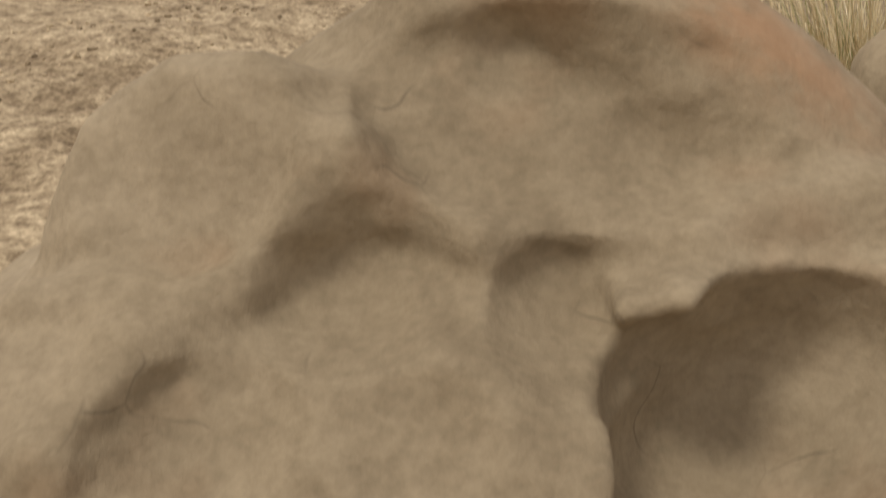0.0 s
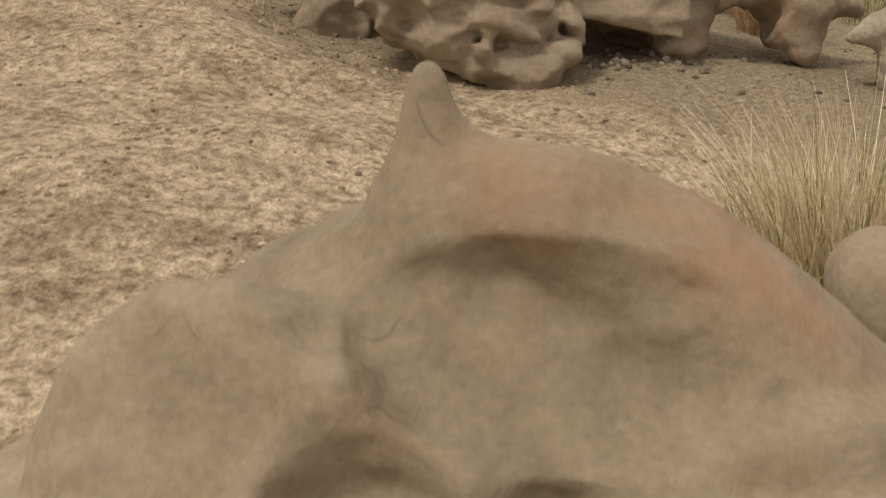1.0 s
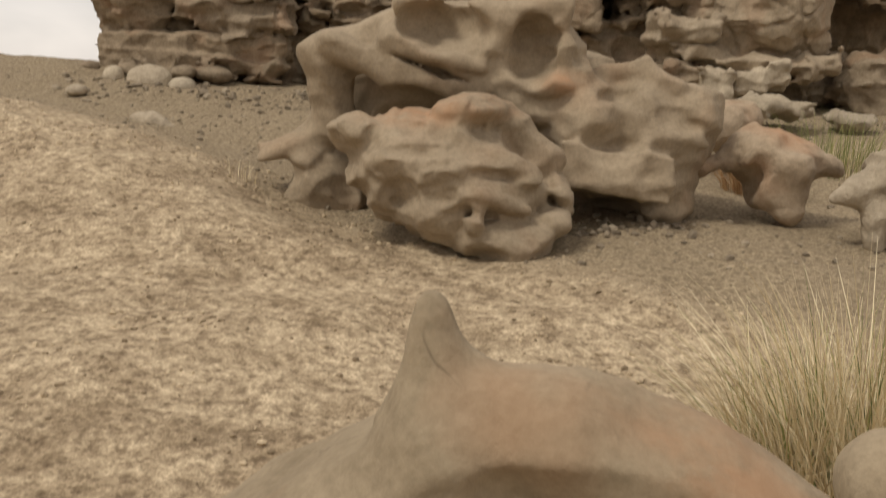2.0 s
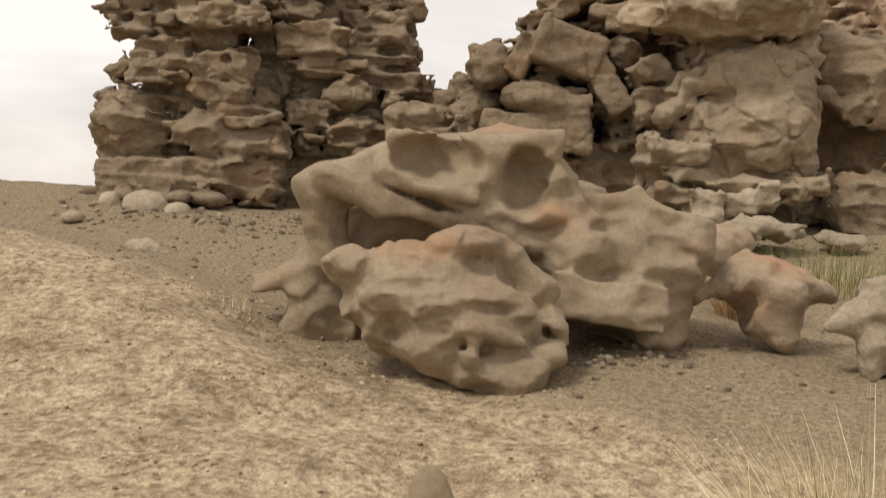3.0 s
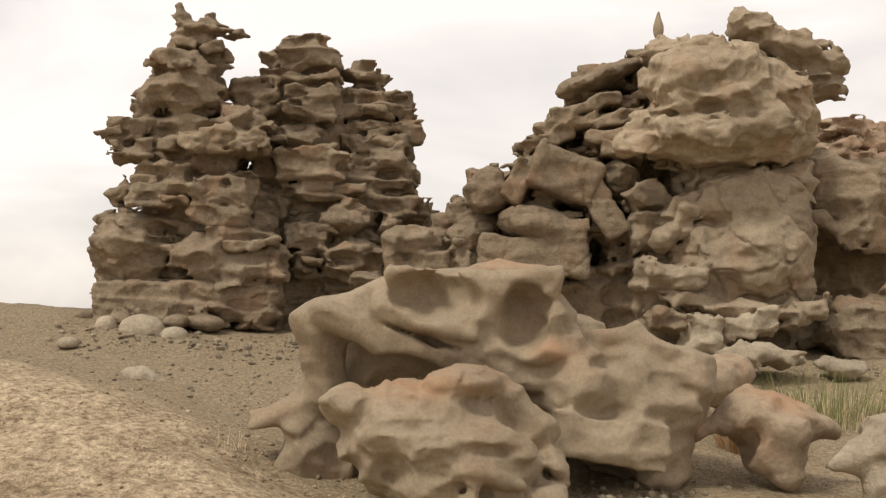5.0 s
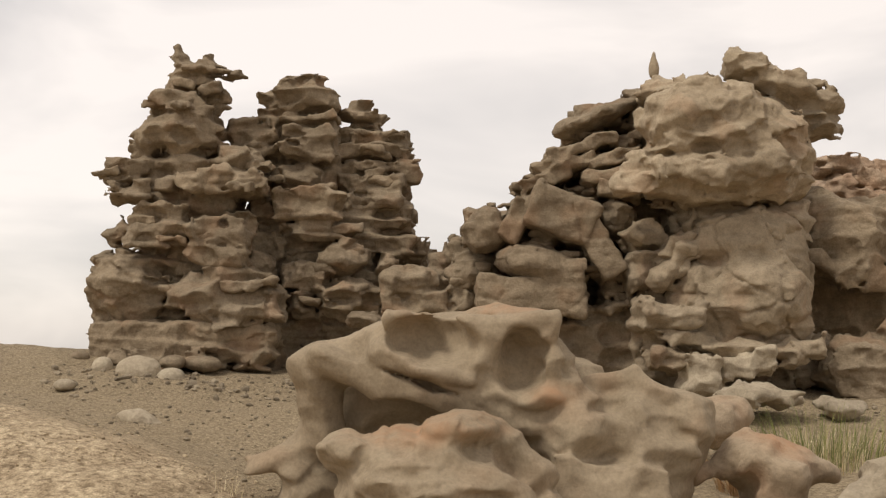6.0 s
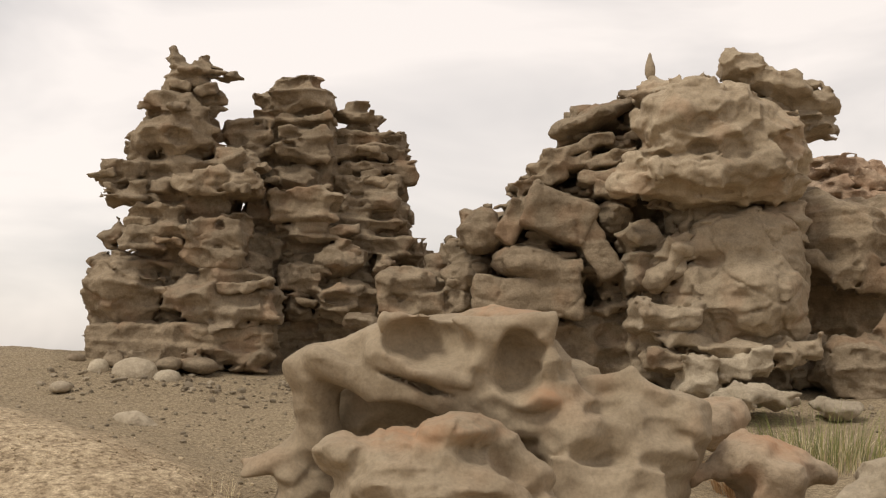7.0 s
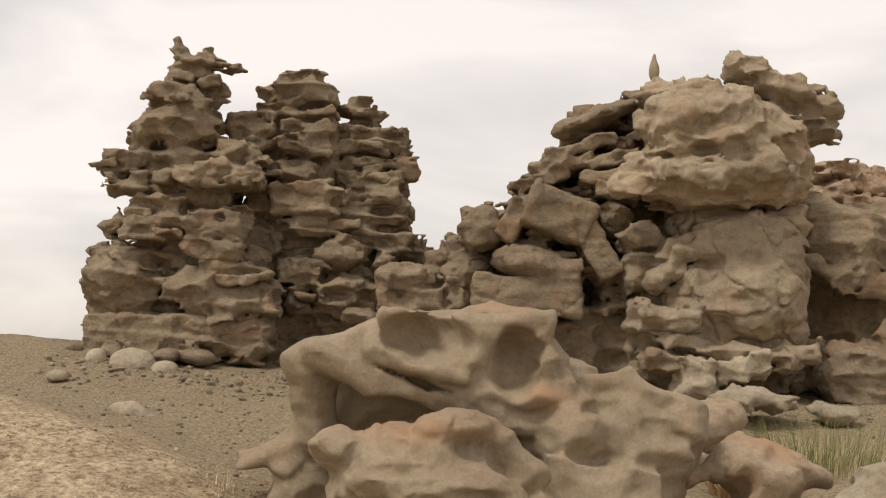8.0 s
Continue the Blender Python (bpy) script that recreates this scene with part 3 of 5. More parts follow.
rock("block", B(-2.85, 11.30, 2.63, 0.307, 0.300, 0.132, 2), E(-3.28, 11.40, 2.69, 0.172, 0.160, 0.085, 15), E(-3.35, 11.40, 2.60, 0.074, 0.120, 0.097), parent=rock_tower_b, cell=0.021, ledges=.045, crest=.03, cracks=.03)
rock("chip", B(-2.92, 11.19, 2.60, 0.141, 0.140, 0.040, 5), parent=rock_tower_b, cell=0.019, scallop=0.035, size=0.14, steps=0.03, lumpy=0.015)
rock("chip", B(-2.69, 11.09, 2.58, 0.145, 0.150, 0.027, -7), parent=rock_tower_b, cell=0.019, scallop=0.035, size=0.14, steps=0.03, lumpy=0.015)
rock("block", B(-2.26, 11.25, 2.58, 0.294, 0.300, 0.240, -3), parent=rock_tower_b, cell=0.021, ledges=.045, crest=.03, cracks=.03)
rock("chip", B(-2.37, 11.11, 2.62, 0.117, 0.140, 0.034, -6), parent=rock_tower_b, cell=0.019, scallop=0.035, size=0.14, steps=0.03, lumpy=0.015)
rock("block", E(-3.20, 11.40, 2.12, 0.424, 0.500, 0.401), E(-3.51, 11.50, 2.14, 0.116, 0.300, 0.245), D(-3.37, 11.20, 2.18, 0.169, 0.30, 0.135, 0.09), D(-2.89, 11.00, 2.33, 0.254, 0.30, 0.122, 0.1), D(-2.99, 10.95, 2.01, 0.275, 0.30, 0.165, 0.06), parent=rock_tower_b, cell=0.021, ledges=.045, crest=.03, cracks=.03, scallop=.05)
rock("chip", B(-3.34, 11.22, 2.28, 0.175, 0.120, 0.042, -7), parent=rock_tower_b, cell=0.019, scallop=0.035, size=0.14, steps=0.03, lumpy=0.015)
rock("chip", B(-2.95, 11.21, 2.22, 0.186, 0.190, 0.029, -2), parent=rock_tower_b, cell=0.019, scallop=0.035, size=0.14, steps=0.03, lumpy=0.015)
rock("block", E(-2.19, 11.20, 2.03, 0.596, 0.420, 0.298, -2), B(-1.92, 11.10, 1.85, 0.323, 0.300, 0.118, 8), D(-2.01, 10.80, 2.08, 0.282, 0.30, 0.195, 0.16), D(-2.49, 10.90, 2.17, 0.252, 0.30, 0.142, 0.08), D(-2.42, 10.85, 1.90, 0.273, 0.30, 0.109, 0.05), parent=rock_tower_b, cell=0.021, ledges=.045, crest=.03, cracks=.03)
rock("chip", B(-2.63, 11.13, 2.06, 0.201, 0.150, 0.040, -11), parent=rock_tower_b, cell=0.019, scallop=0.035, size=0.14, steps=0.03, lumpy=0.015)
rock("chip", B(-1.92, 11.02, 2.13, 0.255, 0.180, 0.043, 4), parent=rock_tower_b, cell=0.019, scallop=0.035, size=0.14, steps=0.03, lumpy=0.015)
rock("plinth", B(-2.60, 11.55, 1.59, 0.90, 0.600, 0.197), parent=rock_tower_b, cell=0.021, ledges=.045, crest=.03, cracks=.03, strata=.03, scallop=.03)
rock("ledge", B(-2.72, 11.00, 1.41, 0.486, 0.300, 0.070, 1), parent=rock_tower_b, cell=0.021, ledges=.08, crest=.02, cracks=.03)
rock("chip", B(-3.04, 10.91, 1.44, 0.153, 0.140, 0.032, -2), parent=rock_tower_b, cell=0.019, scallop=0.035, size=0.14, steps=0.03, lumpy=0.015)
rock("chip", B(-2.52, 10.80, 1.37, 0.228, 0.140, 0.029, 14), parent=rock_tower_b, cell=0.019, scallop=0.035, size=0.14, steps=0.03, lumpy=0.015)
rock("ledge", B(-2.03, 11.15, 1.42, 0.314, 0.300, 0.071, -2), parent=rock_tower_b, cell=0.021, ledges=.08, crest=.02, cracks=.03)

rock_tower_c = formation("rock_tower", -1.47, 12.00, 1.51, "stout grey-brown sandstone tower with a knobbly cap rock", "rock tower", "eroded rock towers")
rock("core", B(-1.58, 12.10, 4.00, 0.231, 0.280, 0.193), B(-1.63, 12.15, 3.35, 0.488, 0.400, 0.615), B(-1.38, 12.20, 2.37, 0.674, 0.500, 0.715), parent=rock_tower_c, cell=0.021, ledges=.08, crest=.02, cracks=.03)
rock("cap", E(-1.55, 12.00, 4.18, 0.386, 0.360, 0.211), E(-1.69, 11.95, 4.32, 0.084, 0.120, 0.089), E(-1.46, 12.05, 4.35, 0.097, 0.120, 0.077), E(-1.90, 12.00, 4.23, 0.096, 0.120, 0.102), parent=rock_tower_c, cell=0.021, ledges=.08, crest=.02, cracks=.03)
rock("slab", E(-1.58, 11.95, 3.92, 0.348, 0.320, 0.083, -3), E(-1.91, 11.95, 3.99, 0.084, 0.120, 0.051), parent=rock_tower_c, cell=0.021, ledges=.08, crest=.02, cracks=.03)
rock("chip", B(-1.79, 11.87, 3.91, 0.161, 0.120, 0.047, -4), parent=rock_tower_c, cell=0.019, scallop=0.035, size=0.14, steps=0.03, lumpy=0.015)
rock("chip", B(-1.30, 11.75, 3.94, 0.153, 0.190, 0.034, 5), parent=rock_tower_c, cell=0.019, scallop=0.035, size=0.14, steps=0.03, lumpy=0.015)
rock("block", B(-2.02, 11.95, 3.69, 0.252, 0.360, 0.216, 6), parent=rock_tower_c, cell=0.021, ledges=.045, crest=.03, cracks=.03)
rock("block", B(-1.43, 11.90, 3.66, 0.275, 0.380, 0.196, -3), parent=rock_tower_c, cell=0.021, ledges=.045, crest=.03, cracks=.03)
rock("chip", B(-1.52, 11.75, 3.70, 0.094, 0.140, 0.044, 1), parent=rock_tower_c, cell=0.019, scallop=0.035, size=0.14, steps=0.03, lumpy=0.015)
rock("block", E(-1.54, 11.85, 3.29, 0.298, 0.380, 0.183), parent=rock_tower_c, cell=0.021, ledges=.045, crest=.03, cracks=.03)
rock("chip", B(-1.73, 11.67, 3.28, 0.117, 0.120, 0.034, -4), parent=rock_tower_c, cell=0.019, scallop=0.035, size=0.14, steps=0.03, lumpy=0.015)
rock("chip", B(-1.30, 11.67, 3.17, 0.147, 0.100, 0.032, 9), parent=rock_tower_c, cell=0.019, scallop=0.035, size=0.14, steps=0.03, lumpy=0.015)
rock("ledge", B(-1.44, 11.80, 2.99, 0.332, 0.400, 0.138, -3), parent=rock_tower_c, cell=0.021, ledges=.08, crest=.02, cracks=.03)
rock("chip", B(-1.57, 11.67, 3.03, 0.164, 0.150, 0.029, -2), parent=rock_tower_c, cell=0.019, scallop=0.035, size=0.14, steps=0.03, lumpy=0.015)
rock("block", E(-1.93, 11.95, 2.92, 0.216, 0.360, 0.229, 20), parent=rock_tower_c, cell=0.021, ledges=.045, crest=.03, cracks=.03)
rock("chip", B(-1.97, 11.74, 3.05, 0.083, 0.110, 0.031, 10), parent=rock_tower_c, cell=0.019, scallop=0.035, size=0.14, steps=0.03, lumpy=0.015)
rock("chip", B(-1.80, 11.81, 2.87, 0.095, 0.120, 0.035, -4), parent=rock_tower_c, cell=0.019, scallop=0.035, size=0.14, steps=0.03, lumpy=0.015)
rock("block", B(-1.89, 11.90, 2.54, 0.239, 0.360, 0.228, -20), parent=rock_tower_c, cell=0.021, ledges=.045, crest=.03, cracks=.03)
rock("chip", B(-2.04, 11.86, 2.58, 0.095, 0.140, 0.040, -9), parent=rock_tower_c, cell=0.019, scallop=0.035, size=0.14, steps=0.03, lumpy=0.015)
rock("chip", B(-1.70, 11.79, 2.50, 0.124, 0.150, 0.036, -4), parent=rock_tower_c, cell=0.019, scallop=0.035, size=0.14, steps=0.03, lumpy=0.015)
rock("ledge", E(-1.37, 11.80, 2.73, 0.415, 0.400, 0.138, 4), parent=rock_tower_c, cell=0.021, ledges=.08, crest=.02, cracks=.03)
rock("chip", B(-1.57, 11.67, 2.77, 0.158, 0.110, 0.043, 5), parent=rock_tower_c, cell=0.019, scallop=0.035, size=0.14, steps=0.03, lumpy=0.015)
rock("chip", B(-1.02, 11.60, 2.74, 0.157, 0.130, 0.047, 8), parent=rock_tower_c, cell=0.019, scallop=0.035, size=0.14, steps=0.03, lumpy=0.015)
rock("block", E(-1.06, 11.70, 2.42, 0.317, 0.400, 0.174, 10), parent=rock_tower_c, cell=0.021, ledges=.045, crest=.03, cracks=.03)
rock("chip", B(-1.24, 11.52, 2.32, 0.110, 0.170, 0.045, 5), parent=rock_tower_c, cell=0.019, scallop=0.035, size=0.14, steps=0.03, lumpy=0.015)
rock("chip", B(-0.95, 11.53, 2.50, 0.110, 0.110, 0.041, -13), parent=rock_tower_c, cell=0.019, scallop=0.035, size=0.14, steps=0.03, lumpy=0.015)
rock("block", B(-1.45, 11.65, 2.24, 0.234, 0.300, 0.149), parent=rock_tower_c, cell=0.021, ledges=.045, crest=.03, cracks=.03)
rock("chip", B(-1.51, 11.61, 2.18, 0.128, 0.170, 0.032, 10), parent=rock_tower_c, cell=0.019, scallop=0.035, size=0.14, steps=0.03, lumpy=0.015)
rock("block", E(-1.52, 11.60, 1.99, 0.163, 0.300, 0.173), parent=rock_tower_c, cell=0.021, ledges=.045, crest=.03, cracks=.03)
rock("chip", B(-1.38, 11.44, 1.99, 0.098, 0.170, 0.028, -11), parent=rock_tower_c, cell=0.019, scallop=0.035, size=0.14, steps=0.03, lumpy=0.015)
rock("block", E(-1.00, 11.60, 2.03, 0.326, 0.360, 0.222), D(-1.04, 11.25, 2.04, 0.192, 0.30, 0.073, 0.14), D(-0.76, 11.30, 2.01, 0.136, 0.30, 0.074, 0.14), parent=rock_tower_c, cell=0.021, ledges=.045, crest=.03, cracks=.03)
rock("chip", B(-0.76, 11.54, 2.12, 0.128, 0.160, 0.040, -7), parent=rock_tower_c, cell=0.019, scallop=0.035, size=0.14, steps=0.03, lumpy=0.015)
rock("block", E(-0.64, 11.70, 2.37, 0.129, 0.250, 0.156), parent=rock_tower_c, cell=0.021, ledges=.045, crest=.03, cracks=.03)
rock("chip", B(-0.58, 11.66, 2.39, 0.070, 0.200, 0.037), parent=rock_tower_c, cell=0.019, scallop=0.035, size=0.14, steps=0.03, lumpy=0.015)
rock("plinth", B(-1.18, 12.10, 1.56, 0.790, 0.500, 0.387), parent=rock_tower_c, cell=0.021, ledges=.045, crest=.03, cracks=.03, strata=.03)

rock_tower_d = formation("rock_tower", -0.65, 12.30, 1.51, "thinly layered crumbling sandstone tower with a flat cap slab", "rock tower", "eroded rock towers")
rock("core", B(-0.91, 12.35, 3.94, 0.174, 0.200, 0.105), B(-0.81, 12.40, 3.39, 0.386, 0.350, 0.495), B(-0.84, 12.50, 2.77, 0.364, 0.400, 0.333), B(-0.71, 12.50, 2.26, 0.528, 0.450, 0.399), parent=rock_tower_d, cell=0.021, ledges=.08, crest=.02, strata=.03, cracks=.03)
rock("cap", E(-0.92, 12.25, 4.03, 0.271, 0.260, 0.091), B(-0.95, 12.25, 4.15, 0.123, 0.160, 0.046), E(-0.70, 12.25, 3.99, 0.123, 0.140, 0.059, -4), parent=rock_tower_d, cell=0.021, ledges=.08, crest=.02, strata=.03, cracks=.03)
rock("slab", E(-0.90, 12.30, 3.89, 0.222, 0.250, 0.052), parent=rock_tower_d, cell=0.021, ledges=.08, crest=.02, strata=.03, cracks=.03)
rock("chip", B(-1.04, 12.15, 3.84, 0.116, 0.150, 0.033), parent=rock_tower_d, cell=0.019, scallop=0.035, size=0.14, steps=0.03, lumpy=0.015)
rock("chip", B(-0.81, 12.10, 3.83, 0.122, 0.140, 0.032), parent=rock_tower_d, cell=0.019, scallop=0.035, size=0.14, steps=0.03, lumpy=0.015)
rock("slab", B(-0.75, 12.30, 3.77, 0.309, 0.300, 0.072, -3), parent=rock_tower_d, cell=0.021, ledges=.08, crest=.02, strata=.03, cracks=.03)
rock("chip", B(-0.87, 12.22, 3.75, 0.117, 0.170, 0.035, -7), parent=rock_tower_d, cell=0.019, scallop=0.035, size=0.14, steps=0.03, lumpy=0.015)
rock("slab", B(-0.96, 12.20, 3.66, 0.282, 0.300, 0.078, 4), parent=rock_tower_d, cell=0.021, ledges=.08, crest=.02, strata=.03, cracks=.03)
rock("chip", B(-1.16, 12.13, 3.64, 0.140, 0.100, 0.038, -8), parent=rock_tower_d, cell=0.019, scallop=0.035, size=0.14, steps=0.03, lumpy=0.015)
rock("chip", B(-0.81, 12.03, 3.65, 0.121, 0.200, 0.033, -10), parent=rock_tower_d, cell=0.019, scallop=0.035, size=0.14, steps=0.03, lumpy=0.015)
rock("slab", B(-0.59, 12.25, 3.65, 0.197, 0.280, 0.085, -8), parent=rock_tower_d, cell=0.021, ledges=.08, crest=.02, strata=.03, cracks=.03)
rock("chip", B(-0.72, 12.12, 3.59, 0.104, 0.170, 0.039, -1), parent=rock_tower_d, cell=0.019, scallop=0.035, size=0.14, steps=0.03, lumpy=0.015)
rock("slab", B(-0.60, 12.30, 3.47, 0.272, 0.300, 0.111, -6), parent=rock_tower_d, cell=0.021, ledges=.08, crest=.02, strata=.03, cracks=.03)
rock("chip", B(-0.75, 12.23, 3.51, 0.135, 0.170, 0.051, 6), parent=rock_tower_d, cell=0.019, scallop=0.035, size=0.14, steps=0.03, lumpy=0.015)
rock("slab", E(-0.89, 12.15, 3.44, 0.293, 0.300, 0.116), parent=rock_tower_d, cell=0.021, ledges=.08, crest=.02, strata=.03, cracks=.03)
rock("chip", B(-0.76, 11.96, 3.38, 0.108, 0.130, 0.034, 11), parent=rock_tower_d, cell=0.019, scallop=0.035, size=0.14, steps=0.03, lumpy=0.015)
rock("slab", B(-0.83, 12.15, 3.26, 0.354, 0.340, 0.104, -3), parent=rock_tower_d, cell=0.021, ledges=.08, crest=.02, strata=.03, cracks=.03)
rock("chip", B(-0.69, 11.96, 3.30, 0.144, 0.140, 0.045, -6), parent=rock_tower_d, cell=0.019, scallop=0.035, size=0.14, steps=0.03, lumpy=0.015)
rock("slab", E(-0.67, 12.25, 3.13, 0.222, 0.300, 0.104, -6), parent=rock_tower_d, cell=0.021, ledges=.08, crest=.02, strata=.03, cracks=.03)
rock("chip", B(-0.77, 12.13, 3.12, 0.116, 0.160, 0.029, -8), parent=rock_tower_d, cell=0.019, scallop=0.035, size=0.14, steps=0.03, lumpy=0.015)
rock("slab", B(-0.88, 12.10, 3.06, 0.377, 0.360, 0.090, 3), parent=rock_tower_d, cell=0.021, ledges=.08, crest=.02, strata=.03, cracks=.03)
rock("chip", B(-1.04, 12.06, 3.04, 0.158, 0.190, 0.031, 11), parent=rock_tower_d, cell=0.019, scallop=0.035, size=0.14, steps=0.03, lumpy=0.015)
rock("chip", B(-0.61, 12.02, 3.02, 0.187, 0.170, 0.037, 5), parent=rock_tower_d, cell=0.019, scallop=0.035, size=0.14, steps=0.03, lumpy=0.015)
rock("slab", B(-0.69, 12.20, 2.95, 0.319, 0.360, 0.097, -8), parent=rock_tower_d, cell=0.021, ledges=.08, crest=.02, strata=.03, cracks=.03)
rock("chip", B(-0.48, 12.16, 2.95, 0.153, 0.140, 0.051), parent=rock_tower_d, cell=0.019, scallop=0.035, size=0.14, steps=0.03, lumpy=0.015)
rock("slab", E(-0.58, 12.25, 2.79, 0.234, 0.360, 0.117, -14), parent=rock_tower_d, cell=0.021, ledges=.08, crest=.02, strata=.03, cracks=.03)
rock("chip", B(-0.67, 12.10, 2.76, 0.122, 0.190, 0.042, -9), parent=rock_tower_d, cell=0.019, scallop=0.035, size=0.14, steps=0.03, lumpy=0.015)
rock("chip", B(-0.49, 12.09, 2.80, 0.091, 0.160, 0.050, 3), parent=rock_tower_d, cell=0.019, scallop=0.035, size=0.14, steps=0.03, lumpy=0.015)
rock("slab", B(-0.88, 12.10, 2.82, 0.401, 0.380, 0.110, 5), parent=rock_tower_d, cell=0.021, ledges=.08, crest=.02, strata=.03, cracks=.03)
rock("chip", B(-1.03, 11.94, 2.87, 0.162, 0.150, 0.036, 7), parent=rock_tower_d, cell=0.019, scallop=0.035, size=0.14, steps=0.03, lumpy=0.015)
rock("slab", B(-0.42, 12.25, 2.57, 0.209, 0.400, 0.130, -20), parent=rock_tower_d, cell=0.021, ledges=.08, crest=.02, strata=.03, cracks=.03)
rock("chip", B(-0.58, 12.13, 2.65, 0.091, 0.180, 0.037, -7), parent=rock_tower_d, cell=0.019, scallop=0.035, size=0.14, steps=0.03, lumpy=0.015)
rock("chip", B(-0.30, 12.16, 2.52, 0.098, 0.110, 0.038, 10), parent=rock_tower_d, cell=0.019, scallop=0.035, size=0.14, steps=0.03, lumpy=0.015)
rock("slab", B(-0.76, 12.10, 2.60, 0.377, 0.380, 0.116, -4), parent=rock_tower_d, cell=0.021, ledges=.08, crest=.02, strata=.03, cracks=.03)
rock("chip", B(-1.02, 12.04, 2.57, 0.127, 0.140, 0.031, -9), parent=rock_tower_d, cell=0.019, scallop=0.035, size=0.14, steps=0.03, lumpy=0.015)

rock_tower_e = formation("rock_tower", 2.54, 10.50, 1.35, "massive sandstone pillar with a heavy overhanging cap and bulging base", "rock tower", "eroded rock towers")
rock("core", B(2.45, 10.80, 3.86, 0.380, 0.350, 0.288), B(2.69, 10.75, 2.70, 0.567, 0.450, 0.744), B(2.52, 10.80, 1.67, 0.814, 0.500, 0.518), B(3.19, 10.70, 3.78, 0.161, 0.200, 0.137), parent=rock_tower_e, cell=0.021, ledges=.03, crest=.03, cracks=.03, material=pillar_stone)
rock("pinnacle", E(2.01, 10.70, 4.18, 0.043, 0.050, 0.080), E(2.00, 10.70, 4.27, 0.024, 0.032, 0.114, -4), parent=rock_tower_e, cell=.014, cracks=0, material=pillar_stone, scallop=0.004, strata=.003, rough=.003, steps=0, lumpy=0.004)
rock("crown", E(2.18, 10.65, 3.93, 0.364, 0.450, 0.182), E(2.48, 10.65, 4.00, 0.214, 0.400, 0.102, -6), parent=rock_tower_e, cell=0.021, ledges=.03, crest=.03, cracks=.03, material=pillar_stone)
rock("head", E(2.45, 10.55, 3.65, 0.488, 0.550, 0.326, -8), E(2.82, 10.55, 3.59, 0.318, 0.450, 0.337, -30), parent=rock_tower_e, cell=0.021, ledges=.03, crest=.03, cracks=.03, material=pillar_stone, scallop=.1, size=.26, strata=.02)
rock("cap", E(2.45, 10.25, 3.08, 0.861, 0.640, 0.27, -3), E(2.84, 10.30, 3.24, 0.474, 0.560, 0.33, -12), E(2.10, 10.25, 3.14, 0.430, 0.460, 0.22, 14), R(1.59, 9.95, 2.97, 1.94, 9.68, 3.09, 0.081, 0.074), R(1.94, 9.68, 3.09, 2.37, 9.62, 3.04, 0.074, 0.078), R(2.37, 9.62, 3.04, 2.77, 9.66, 3.12, 0.078, 0.078), R(2.77, 9.66, 3.12, 3.21, 9.90, 3.06, 0.078, 0.075), E(2.46, 10.12, 3.49, 0.710, 0.500, 0.442, -8), E(3.03, 10.20, 3.37, 0.259, 0.400, 0.311), C(2.26, 9.42, 2.53, 0.998, 0.620, 0.295), parent=rock_tower_e, cell=0.018, cracks=.02, material=pillar_stone, scallop=.08, size=.24, strata=.012, crest=.05)
rock("overhang", E(2.84, 10.60, 4.19, 0.213, 0.300, 0.181, -30), E(3.20, 10.60, 3.98, 0.383, 0.350, 0.169, -18), E(3.54, 10.60, 3.87, 0.224, 0.240, 0.107, -6), parent=rock_tower_e, cell=0.021, ledges=.03, crest=.03, cracks=.03, material=pillar_stone, strata=.02)
rock("overhang", E(3.44, 10.65, 3.62, 0.321, 0.300, 0.136, -6), E(3.07, 10.65, 3.75, 0.225, 0.300, 0.204, -20), parent=rock_tower_e, cell=0.021, ledges=.03, crest=.03, cracks=.03, material=pillar_stone)
rock("neck", B(2.76, 10.70, 2.70, 0.570, 0.500, 0.205), parent=rock_tower_e, cell=0.021, ledges=.03, crest=.03, cracks=.03, material=pillar_stone)
rock("body", E(2.74, 10.35, 2.45, 0.584, 0.500, 0.391), E(2.38, 10.20, 1.92, 0.409, 0.450, 0.384), E(2.75, 10.05, 1.97, 0.464, 0.500, 0.403), E(3.11, 10.30, 2.13, 0.207, 0.400, 0.465, -10), B(2.61, 10.30, 1.67, 0.618, 0.450, 0.144), R(2.10, 10.00, 2.39, 1.90, 10.05, 2.12, 0.111, 0.121), D(2.35, 9.60, 2.26, 0.290, 0.30, 0.068, 0.07), D(2.46, 9.50, 1.99, 0.334, 0.40, 0.124, 0.03), parent=rock_tower_e, cell=0.018, cracks=.03, material=pillar_stone, scallop=.04, size=.22, strata=.012, steps=.01, crest=.03)
rock("block", B(2.06, 10.20, 2.32, 0.236, 0.200, 0.147, 38), parent=rock_tower_e, cell=0.021, ledges=.03, crest=.03, cracks=.03, material=pillar_stone)
rock("block", E(1.80, 10.40, 2.53, 0.209, 0.300, 0.155, 12), parent=rock_tower_e, cell=0.021, ledges=.03, crest=.03, cracks=.03, material=pillar_stone)
rock("block", B(1.82, 10.45, 2.24, 0.158, 0.300, 0.167), parent=rock_tower_e, cell=0.021, ledges=.03, crest=.03, cracks=.03, material=pillar_stone)
rock("shelf", B(1.94, 10.00, 1.81, 0.241, 0.350, 0.117, -4), parent=rock_tower_e, cell=0.021, ledges=.03, crest=.03, cracks=.03, material=pillar_stone)
rock("shelf", B(2.09, 10.15, 1.59, 0.275, 0.450, 0.070, -3), parent=rock_tower_e, cell=0.021, ledges=.03, crest=.03, cracks=.03, material=pillar_stone, strata=.03)
